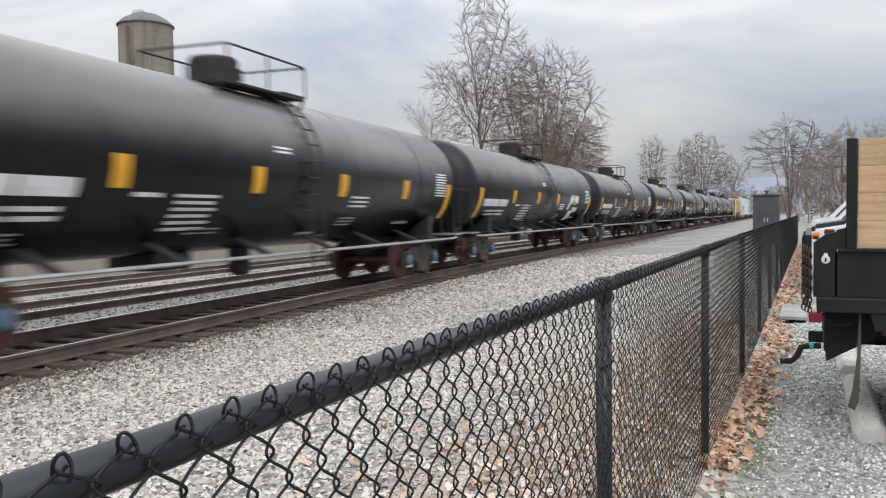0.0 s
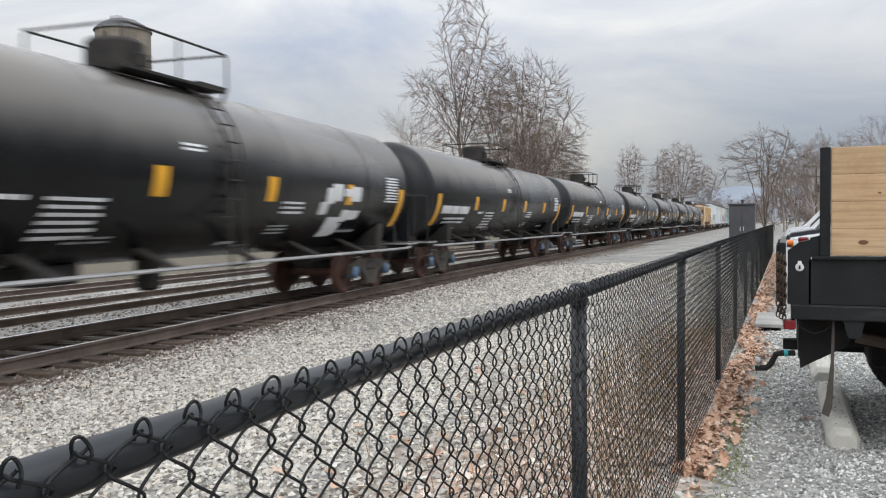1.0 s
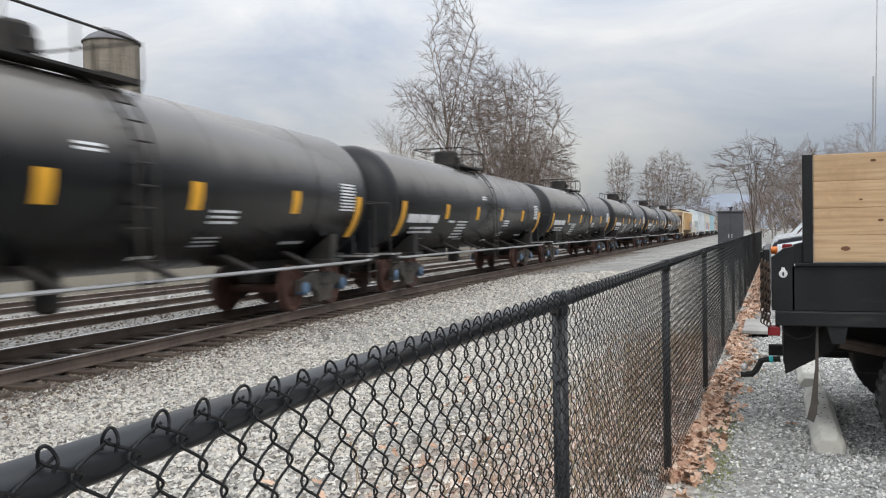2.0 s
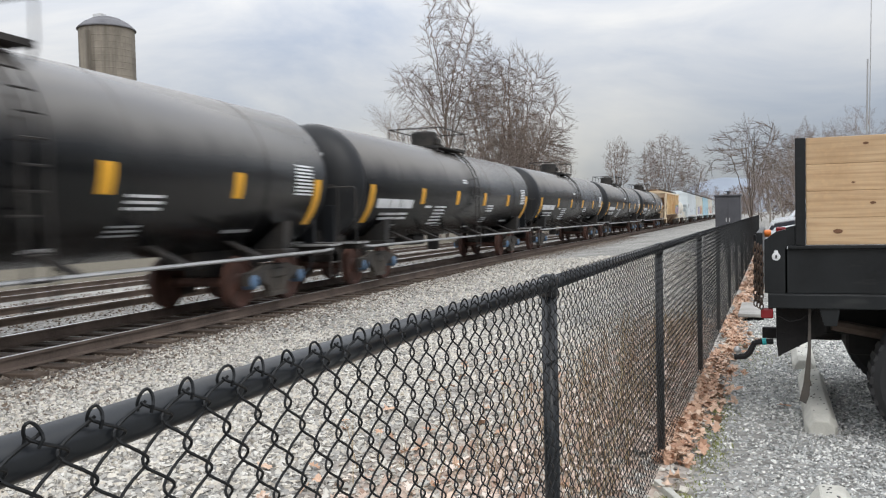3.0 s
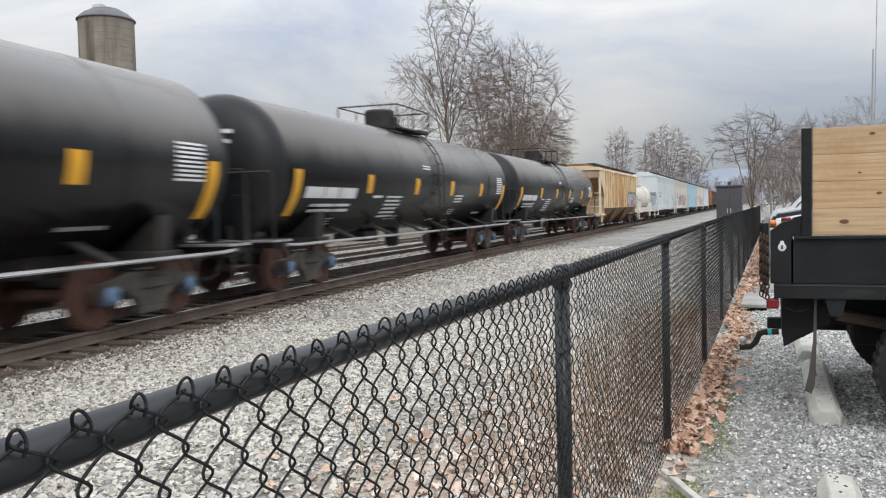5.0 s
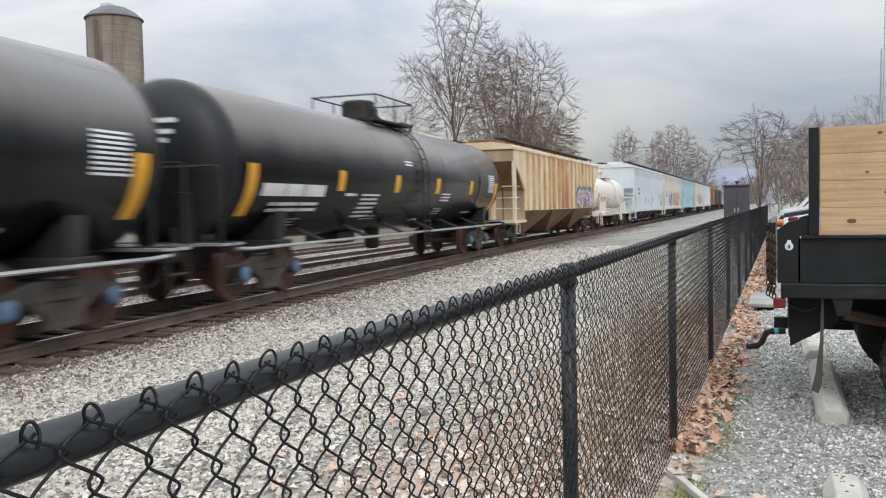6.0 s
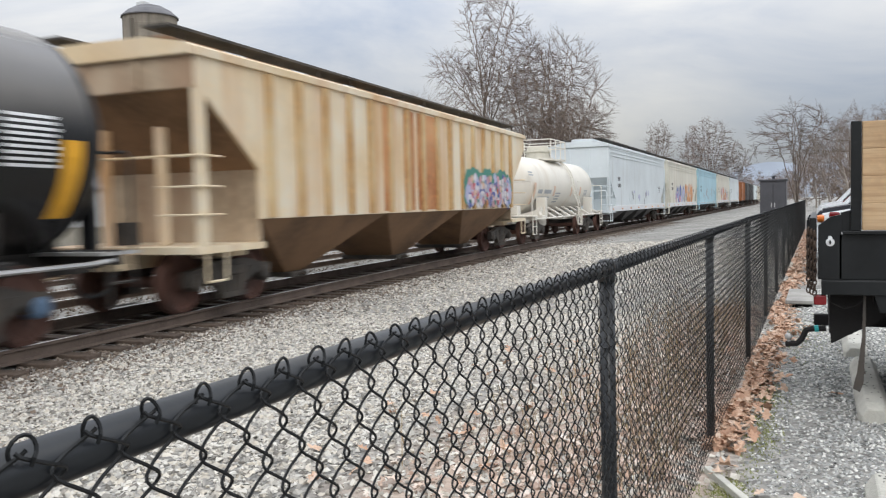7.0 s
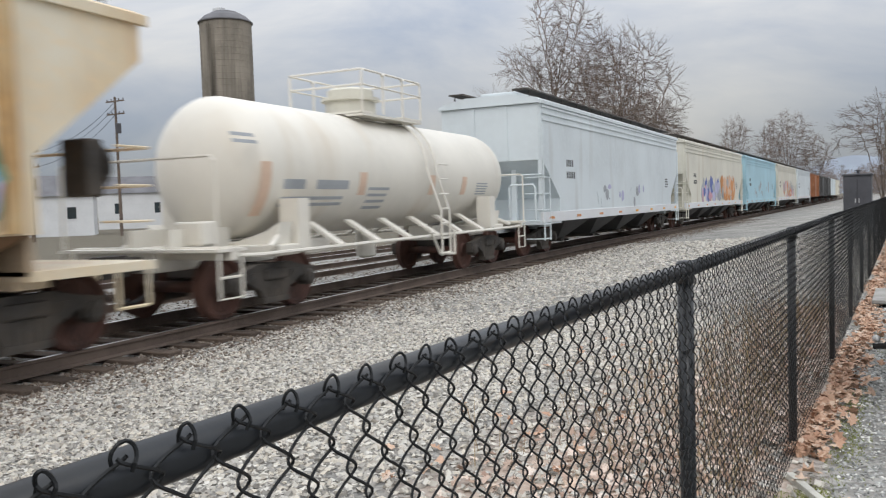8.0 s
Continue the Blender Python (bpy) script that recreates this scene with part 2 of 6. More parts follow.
def ground_material():
    m = mat("gravel ground", (0.26, 0.253, 0.235), 0.95, var=0.25, small=16, large=0.4, bump=0.0)
    nt = m.node_tree
    p = nt.nodes["Principled BSDF"]
    old = p.inputs["Base Color"].links[0].from_socket
    tc = next(n for n in nt.nodes if n.type == "TEX_COORD")
    vor = nt.nodes.new("ShaderNodeTexVoronoi")
    vor.inputs["Scale"].default_value = 22.0
    nt.links.new(tc.outputs["Object"], vor.inputs["Vector"])
    hue = nt.nodes.new("ShaderNodeMix")
    hue.data_type, hue.blend_type = "RGBA", "OVERLAY"
    hue.inputs[0].default_value = 0.55
    bw = nt.nodes.new("ShaderNodeRGBToBW")
    nt.links.new(vor.outputs["Color"], bw.inputs[0])
    nt.links.new(old, hue.inputs[6])
    nt.links.new(bw.outputs[0], hue.inputs[7])
    # earth and old leaves by the fence, dry grass beyond the tracks
    sx = nt.nodes.new("ShaderNodeSeparateXYZ")
    nt.links.new(tc.outputs["Object"], sx.inputs[0])
    col = hue.outputs[2]
    nz = nt.nodes.new("ShaderNodeTexNoise")
    nz.inputs["Scale"].default_value, nz.inputs["Detail"].default_value = 0.9, 6.0
    nt.links.new(tc.outputs["Object"], nz.inputs["Vector"])
    for lo, hi, c, amount in ((-2.6, -1.2, (0.50, 0.38, 0.30), 1.0), (-18.5, -21.0, (0.12, 0.105, 0.075), 1.0), (30.0, 45.0, (0.16, 0.14, 0.08), 1.0)):
        r = nt.nodes.new("ShaderNodeMapRange")
        r.inputs["From Min"].default_value, r.inputs["From Max"].default_value = lo, hi
        wob = nt.nodes.new("ShaderNodeMath")
        wob.operation = "MULTIPLY_ADD"
        wob.inputs[1].default_value = 2.4
        nt.links.new(nz.outputs["Fac"], wob.inputs[0])
        nt.links.new(sx.outputs["X"], wob.inputs[2])
        sub = nt.nodes.new("ShaderNodeMath")
        sub.inputs[1].default_value = -1.2
        nt.links.new(wob.outputs[0], sub.inputs[0])
        nt.links.new(sub.outputs[0], r.inputs["Value"])
        fac = r.outputs[0]
        if lo == -2.6:
            r2 = nt.nodes.new("ShaderNodeMapRange")
            for k, v in (("From Min", -0.35), ("From Max", -0.75)):
                r2.inputs[k].default_value = v
            nt.links.new(sx.outputs["X"], r2.inputs["Value"])
            r3 = nt.nodes.new("ShaderNodeMapRange")
            for k, v in (("From Min", 9.0), ("From Max", 6.0)):
                r3.inputs[k].default_value = v
            nt.links.new(sx.outputs["Y"], r3.inputs["Value"])
            for extra in (r2, r3):
                mu = nt.nodes.new("ShaderNodeMath")
                mu.operation = "MULTIPLY"
                nt.links.new(fac, mu.inputs[0])
                nt.links.new(extra.outputs[0], mu.inputs[1])
                fac = mu.outputs[0]
        x = nt.nodes.new("ShaderNodeMix")
        x.data_type = "RGBA"
        nt.links.new(fac, x.inputs[0])
        nt.links.new(col, x.inputs[6])
        x.inputs[7].default_value = (*c, 1)
        col = x.outputs[2]
    nt.links.new(col, p.inputs["Base Color"])
    b = nt.nodes.new("ShaderNodeBump")
    b.inputs["Strength"].default_value, b.inputs["Distance"].default_value = 0.8, 0.03
    nt.links.new(vor.outputs["Distance"], b.inputs["Height"])
    nt.links.new(b.outputs[0], p.inputs["Normal"])
    return m


M["ground"] = ground_material()


def add_dust_and_sheen(m, low, high, color):
    """Pale dust and sky sheen painted into the tank's upper colour, in patches."""
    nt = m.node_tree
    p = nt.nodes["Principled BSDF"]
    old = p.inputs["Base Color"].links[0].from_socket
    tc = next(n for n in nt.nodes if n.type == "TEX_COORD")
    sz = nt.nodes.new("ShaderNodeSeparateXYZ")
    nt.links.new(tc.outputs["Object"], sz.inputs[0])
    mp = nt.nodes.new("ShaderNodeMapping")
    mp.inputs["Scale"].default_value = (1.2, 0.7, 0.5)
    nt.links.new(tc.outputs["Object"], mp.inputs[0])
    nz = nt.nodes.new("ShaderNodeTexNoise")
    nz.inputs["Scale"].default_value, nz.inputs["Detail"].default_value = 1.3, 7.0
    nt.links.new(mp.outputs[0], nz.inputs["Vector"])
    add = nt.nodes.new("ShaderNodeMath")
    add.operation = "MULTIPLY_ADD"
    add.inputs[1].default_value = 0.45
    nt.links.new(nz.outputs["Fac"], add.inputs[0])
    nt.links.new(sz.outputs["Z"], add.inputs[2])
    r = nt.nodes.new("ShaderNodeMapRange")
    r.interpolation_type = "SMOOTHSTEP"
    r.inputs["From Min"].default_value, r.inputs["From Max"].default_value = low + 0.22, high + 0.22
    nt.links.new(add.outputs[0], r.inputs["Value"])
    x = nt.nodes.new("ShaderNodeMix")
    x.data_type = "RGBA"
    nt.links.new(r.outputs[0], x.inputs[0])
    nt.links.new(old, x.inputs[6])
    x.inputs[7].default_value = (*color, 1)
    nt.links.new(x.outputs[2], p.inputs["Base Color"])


# upper half greyed by height: sky sheen in the colour as well as dust
add_dust_and_sheen(M["tank"], 2.35, 3.1, (0.145, 0.136, 0.127))

# ---- mesh tools ----


def mesh_ob(name, bm, material, parent=None, label="", smooth=False):
    me = bpy.data.meshes.new(name)
    bm.normal_update()
    bm.to_mesh(me)
    bm.free()
    me.materials.append(M[material])
    if smooth:
        for f in me.polygons:
            f.use_smooth = True
    ob = new(name, me)
    if parent:
        ob.parent = parent
    if label:
        ob["label"] = label
    return ob


def part(name, bm, material, parent, label="", smooth=False):
    return mesh_ob(name, bm, material, parent, label, smooth)


def raw(name, verts, faces, material, parent=None, label=""):
    me = bpy.data.meshes.new(name)
    me.from_pydata([tuple(v) for v in verts] if not isinstance(verts, np.ndarray) else verts.tolist(), [], faces if not isinstance(faces, np.ndarray) else faces.tolist())
    me.materials.append(M[material])
    ob = new(name, me)
    if parent:
        ob.parent = parent
    if label:
        ob["label"] = label
    return ob


def thing(name, m, label, category, group="", kind=""):
    e = new(name)
    e.matrix_basis = m
    e.empty_display_size = 0.3
    return tagged(e, label, category, group, kind)


def box(bm, x0, x1, y0, y1, z0, z1, bevel=0.0):
    m = Matrix.Translation(((x0 + x1) / 2, (y0 + y1) / 2, (z0 + z1) / 2)) @ Matrix.Diagonal((abs(x1 - x0), abs(y1 - y0), abs(z1 - z0), 1))
    r = bmesh.ops.create_cube(bm, size=1.0, matrix=m)
    if bevel:
        edges = {e for v in r["verts"] for e in v.link_edges}
        bmesh.ops.bevel(bm, geom=list(edges), offset=bevel, segments=2, affect="EDGES", profile=0.5)
    return bm


def tube(bm, a, b, r, n=8, r2=None):
    a, b = Vector(a), Vector(b)
    d = b - a
    q = d.to_track_quat("Z", "Y").to_matrix().to_4x4()
    bmesh.ops.create_cone(bm, cap_ends=True, segments=n, radius1=r, radius2=r if r2 is None else r2, depth=d.length, matrix=Matrix.Translation((a + b) / 2) @ q)
    return bm


def pipe(bm, pts, r, n=6):
    """A bent pipe along a run of points."""
    pts = [Vector(p) for p in pts]
    rings = []
    for i, p in enumerate(pts):
        d = (pts[min(i + 1, len(pts) - 1)] - pts[max(i - 1, 0)]).normalized()
        u = d.orthogonal().normalized() if i == 0 else (rings_u - d * rings_u.dot(d)).normalized()
        rings_u = u
        w = d.cross(u)
        rings.append([bm.verts.new(p + (u * math.cos(2 * math.pi * k / n) + w * math.sin(2 * math.pi * k / n)) * r) for k in range(n)])
    for a, b in zip(rings, rings[1:]):
        for k in range(n):
            bm.faces.new((a[k], a[(k + 1) % n], b[(k + 1) % n], b[k]))
    bm.faces.new(rings[0][::-1])
    bm.faces.new(rings[-1])
    return bm


def revolve(bm, profile, n=48, axis="Y", center=(0, 0, 0)):
    """Sweep (along, radius) pairs about an axis through center."""
    rings = []
    c = Vector(center)
    for along, r in profile:
        ring = []
        for k in range(n):
            a = 2 * math.pi * k / n
            u, w = math.cos(a) * r, math.sin(a) * r
            ring.append(bm.verts.new(c + (Vector((u, along, w)) if axis == "Y" else Vector((along, u, w)) if axis == "X" else Vector((u, w, along)))))
        rings.append(ring)
    for a, b in zip(rings, rings[1:]):
        for k in range(n):
            bm.faces.new((a[k], a[(k + 1) % n], b[(k + 1) % n], b[k]))
    bm.faces.new(rings[0])
    bm.faces.new(rings[-1][::-1])
    bmesh.ops.recalc_face_normals(bm, faces=bm.faces)
    return bm


def prism(bm, outline, x0, x1, axis="X"):
    """A solid with the given outline (pairs), drawn out along an axis."""
    def at(p, s):
        return (s, p[0], p[1]) if axis == "X" else (p[0], s, p[1]) if axis == "Y" else (p[0], p[1], s)
    a = [bm.verts.new(at(p, x0)) for p in outline]
    b = [bm.verts.new(at(p, x1)) for p in outline]
    n = len(outline)
    for k in range(n):
        bm.faces.new((a[k], a[(k + 1) % n], b[(k + 1) % n], b[k]))
    bm.faces.new(a[::-1])
    bm.faces.new(b)
    bmesh.ops.recalc_face_normals(bm, faces=bm.faces)
    return bm


def B():
    return bmesh.new()


# ---- the railway's line ----
RAIL_Z = -0.03
TH, BEND, S1, S2 = 0.0956, 476.0, -4.46, 30.0


def heading(s):
    return TH - min(max(s - S1, 0.0), S2 - S1) / BEND


_line = {}
_x, _y = -9.4, 10.0
_line[0] = (_x, _y)
for _i in range(0, 1800):
    _a = heading((_i + 0.5) * 0.5)
    _x, _y = _x - 0.5 * math.sin(_a), _y + 0.5 * math.cos(_a)
    _line[_i + 1] = (_x, _y)
_x, _y = -9.4, 10.0
for _i in range(0, 500):
    _a = heading(-(_i + 0.5) * 0.5)
    _x, _y = _x + 0.5 * math.sin(_a), _y - 0.5 * math.cos(_a)
    _line[-_i - 1] = (_x, _y)


def on_line(s, side=0.0):
    """The place s metres along the main track and side metres to its right, and the heading there."""
    k = math.floor(s * 2)
    f = s * 2 - k
    a, b = _line[k], _line[k + 1]
    h = heading(s)
    return a[0] + (b[0] - a[0]) * f + side * math.cos(h), a[1] + (b[1] - a[1]) * f + side * math.sin(h), h


_ys = np.array([_line[k][1] for k in range(-490, 1790)])
_xs = np.array([_line[k][0] for k in range(-490, 1790)])


def ground_z(x, y):
    """The height of the ground: level by the fence, falling a little to the ballast shoulder."""
    u = x - np.interp(y, _ys, _xs)
    return np.interp(u, [-60, -14, -8, -6.2, 2.2, 6.8, 60], [-0.4, -0.4, -0.33, -0.25, -0.25, 0.0, 0.0])

# ---- ground, far hill and tracks ----


def build_ground():
    xs = np.unique(np.concatenate([np.linspace(-900, -60, 15), np.linspace(-60, -20, 21), np.linspace(-20, 4, 49), np.linspace(4, 40, 13), np.linspace(40, 900, 15)]))
    ys = np.unique(np.concatenate([np.linspace(-300, -20, 8), np.linspace(-20, 60, 81), np.linspace(60, 260, 51), np.linspace(260, 1500, 15)]))
    X, Y = np.meshgrid(xs, ys)
    Z = ground_z(X, Y)
    verts = np.stack([X.ravel(), Y.ravel(), Z.ravel()], 1)
    nx = len(xs)
    faces = [(j * nx + i, j * nx + i + 1, (j + 1) * nx + i + 1, (j + 1) * nx + i) for j in range(len(ys) - 1) for i in range(nx - 1)]
    tagged(raw("ground", verts, faces, "ground"), "grey gravel ground sloping gently to the tracks", "ground", kind="structure")


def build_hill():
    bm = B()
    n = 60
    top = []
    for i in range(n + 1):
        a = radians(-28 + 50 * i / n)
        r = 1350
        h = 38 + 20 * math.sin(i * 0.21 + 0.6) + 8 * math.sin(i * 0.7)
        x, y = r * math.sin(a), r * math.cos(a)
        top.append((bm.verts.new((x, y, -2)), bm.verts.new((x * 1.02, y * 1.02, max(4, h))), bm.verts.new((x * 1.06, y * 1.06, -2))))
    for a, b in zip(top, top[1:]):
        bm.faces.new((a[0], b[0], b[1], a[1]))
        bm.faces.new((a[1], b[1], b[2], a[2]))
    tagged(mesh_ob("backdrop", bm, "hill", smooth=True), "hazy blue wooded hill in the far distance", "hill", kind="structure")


def rail_mesh(side, z, s0, s1, step, name, parent):
    prof = [(-0.07, -0.171), (0.07, -0.171), (0.07, -0.16), (0.012, -0.14), (0.010, -0.045), (0.036, -0.036), (0.036, -0.006), (0.026, 0.0), (-0.026, 0.0), (-0.036, -0.006), (-0.036, -0.036), (-0.010, -0.045), (-0.012, -0.14), (-0.07, -0.16)]
    verts, faces = [], []
    ss = np.arange(s0, s1 + step / 2, step)
    n = len(prof)
    for s in ss:
        x, y, h = on_line(float(s), side)
        for u, w in prof:
            verts.append((x + u * math.cos(h), y + u * math.sin(h), z + w))
    top = []
    for i in range(len(ss) - 1):
        for k in range(n):
            k2 = (k + 1) % n
            faces.append((i * n + k, i * n + k2, (i + 1) * n + k2, (i + 1) * n + k))
            top.append(k == 7)
    me = bpy.data.meshes.new(name)
    me.from_pydata(verts, [], faces)
    me.materials.append(M["rail"])
    me.materials.append(M["railtop"])
    me.polygons.foreach_set("material_index", [1 if t else 0 for t in top])
    ob = new(name, me)
    ob.parent = parent
    return ob


def build_track(side, z, label, rust=False):
    track = thing("railway_track", Matrix.Identity(4), label, "railway track", "tracks", "structure")
    for g in (0.7525, -0.7525):
        rail_mesh(side + g, z, -30, 420, 2.0, "rail", track)
    bm = B()
    box(bm, -1.3, 1.3, -0.115, 0.115, -0.18, 0.0, 0.012)
    bm.to_mesh(me := bpy.data.meshes.new("tie"))
    bm.free()
    me.materials.append(M["tie"])
    rng = random.Random(int(side * 10) + 5)
    for i in range(150):
        s = -12 + i * 0.52
        x, y, h = on_line(s, side + rng.uniform(-0.05, 0.05))
        t = new("tie", me)
        t.parent = track
        t.matrix_basis = Matrix.Translation((x, y, z - 0.171 + rng.uniform(-0.015, 0.004))) @ Euler((0, 0, h + rng.uniform(-0.02, 0.02))).to_matrix().to_4x4()
    far = B()
    for i in range(500):
        s = -12 + (150 + i) * 0.52
        x, y, h = on_line(s, side)
        bmesh.ops.create_cube(far, size=1.0, matrix=Matrix.Translation((x, y, z - 0.26)) @ Euler((0, 0, h)).to_matrix().to_4x4() @ Matrix.Diagonal((2.6, 0.23, 0.18, 1)))
    tagged(part("far_ties", far, "tie", track), kind="stuff")
    return track


build_ground()
build_hill()
build_track(0.0, RAIL_Z, "main track of bright-worn steel rails on timber ties")
build_track(-3.9, RAIL_Z - 0.07, "second track of worn steel rails on timber ties")
build_track(-8.3, RAIL_Z - 0.14, "third track of rusty steel rails on timber ties")

# ---- running gear ----
WHEEL_R = 0.457


def wheel_mesh():
    bm = B()
    for sx in (-1, 1):
        prof = [(0.66 * sx, 0.09), (0.69 * sx, 0.16), (0.705 * sx, 0.36), (0.68 * sx, 0.40), (0.68 * sx, 0.48), (0.705 * sx, 0.475), (0.715 * sx, WHEEL_R), (0.81 * sx, WHEEL_R - 0.004), (0.812 * sx, 0.395), (0.765 * sx, 0.36), (0.75 * sx, 0.17), (0.80 * sx, 0.12), (0.80 * sx, 0.08)]
        revolve(bm, prof, 28, "X")
        # a cast mark that shows the turning
        box(bm, 0.752 * sx, 0.775 * sx, -0.03, 0.03, 0.2, 0.33)
    tube(bm, (-0.7, 0, 0), (0.7, 0, 0), 0.085, 12)
    me = bpy.data.meshes.new("wheelset")
    bm.to_mesh(me)
    bm.free()
    me.materials.append(M["rustwheel"])
    return me


WHEELS = wheel_mesh()


def side_frame_bm(sx):
    bm = B()
    x0, x1 = (0.92, 1.06) if sx > 0 else (-1.06, -0.92)
    outline = [(-1.06, 0.40), (-1.06, 0.62), (-0.72, 0.66), (-0.4, 0.74), (0.4, 0.74), (0.72, 0.66), (1.06, 0.62), (1.06, 0.40), (0.74, 0.40), (0.72, 0.52), (0.36, 0.36), (0.28, 0.22), (-0.28, 0.22), (-0.36, 0.36), (-0.72, 0.52), (-0.74, 0.40)]
    prism(bm, outline, x0, x1)
    # windows and spring nest as raised and sunk blocks
    for y in (-0.5, 0.5):
        prism(bm, [(y - 0.13, 0.50), (y + 0.13, 0.50), (y + 0.09, 0.62), (y - 0.09, 0.62)], x1 - 0.02 * (sx < 0) - 0.01, x1 + 0.015 if sx > 0 else x1 - 0.015)
    box(bm, x0 - 0.02, x1 + 0.03 * sx, -0.3, 0.3, 0.16, 0.24)
    for y in (-0.19, -0.065, 0.065, 0.19):
        tube(bm, ((x0 + x1) / 2 + 0.05 * sx, y, 0.24), ((x0 + x1) / 2 + 0.05 * sx, y, 0.48), 0.055, 10)
    box(bm, x0, x1 + 0.05 * sx, -0.24, 0.24, 0.5, 0.66, 0.02)
    return bm


def build_bogie(parent, y, cap="blue"):
    bm = B()
    box(bm, -1.0, 1.0, -0.2, 0.2, 0.5, 0.74, 0.03)
    tube(bm, (0, 0, 0.7), (0, 0, 0.86), 0.2, 14)
    box(bm, -0.95, 0.95, -0.42, -0.36, 0.36, 0.42)
    box(bm, -0.95, 0.95, 0.36, 0.42, 0.36, 0.42)
    bogie = part("bogie", bm, "bogie", parent)
    bogie.location = (0, y, 0)
    for sx in (1, -1):
        part("side_frame", side_frame_bm(sx), "bogie", bogie)
        for dy in (-0.89, 0.89):
            c = B()
            revolve(c, [(0.90 * sx, 0.13), (1.07 * sx, 0.13), (1.10 * sx, 0.115), (1.125 * sx, 0.07)], 16, "X", (0, dy, WHEEL_R))
            part("bearing_cap", c, cap, bogie)
    for dy in (-0.89, 0.89):
        w = new("wheelset", WHEELS)
        w.parent = bogie
        w.location = (0, dy, WHEEL_R)
    return bogie


def build_coupler(parent, y, material="bogie"):
    d = 1 if y > 0 else -1
    bm = B()
    box(bm, -0.09, 0.09, y - 0.75 * d, y - 0.12 * d, 0.74, 0.95, 0.02)
    prism(bm, [(-0.14, y - 0.22 * d), (0.05, y - 0.3 * d), (0.16, y - 0.1 * d), (0.14, y + 0.02 * d), (-0.02, y - 0.06 * d), (-0.16, y)], 0.70, 0.99, "Z")
    part("coupler", bm, material, parent)
    h = B()
    pipe(h, [(0.3, y - 0.5 * d, 0.7), (0.32, y - 0.3 * d, 0.45), (0.3, y - 0.1 * d, 0.36), (0.25, y, 0.42)], 0.025, 6)
    part("air_hose", h, "rubber", parent)


def plate(bm, center_z, radius, y0, y1, z0, z1, lift=0.004, n=5, side=1):
    """A thin sheet laid on the tank's flank between two heights."""
    def angle(z):
        return math.asin(max(-1, min(1, (z - center_z) / radius)))
    a0, a1 = angle(z0), angle(z1)
    rows = []
    for i in range(n + 1):
        a = a0 + (a1 - a0) * i / n
        rows.append([[bm.verts.new((side * (radius + e) * math.cos(a), y, center_z + (radius + e) * math.sin(a))) for y in (y0, y1)] for e in (lift - 0.006, lift)])
    for p, q in zip(rows, rows[1:]):
        bm.faces.new((p[1][0], p[1][1], q[1][1], q[1][0]))
        bm.faces.new((p[1][0], q[1][0], q[0][0], p[0][0]))
        bm.faces.new((p[1][1], p[0][1], q[0][1], q[1][1]))
    bm.faces.new((rows[0][0][0], rows[0][0][1], rows[0][1][1], rows[0][1][0]))
    bm.faces.new((rows[-1][1][0], rows[-1][1][1], rows[-1][0][1], rows[-1][0][0]))
    bmesh.ops.recalc_face_normals(bm, faces=bm.faces)
    return bm


def tank_profile(half, r, head=0.62):
    """A cylinder with bulging elliptical heads, as (along, radius) pairs."""
    out = []
    for i in range(11):
        a = math.pi / 2 * i / 10
        out.append((-half + head * (1 - math.cos(a)), max(0.02, r * math.sin(a))))
    return out + [(-y, q) for y, q in reversed(out)]


# ---- black tank car ----
TANK_L, TANK_R, TANK_Z = 18.59, 1.40, 2.38


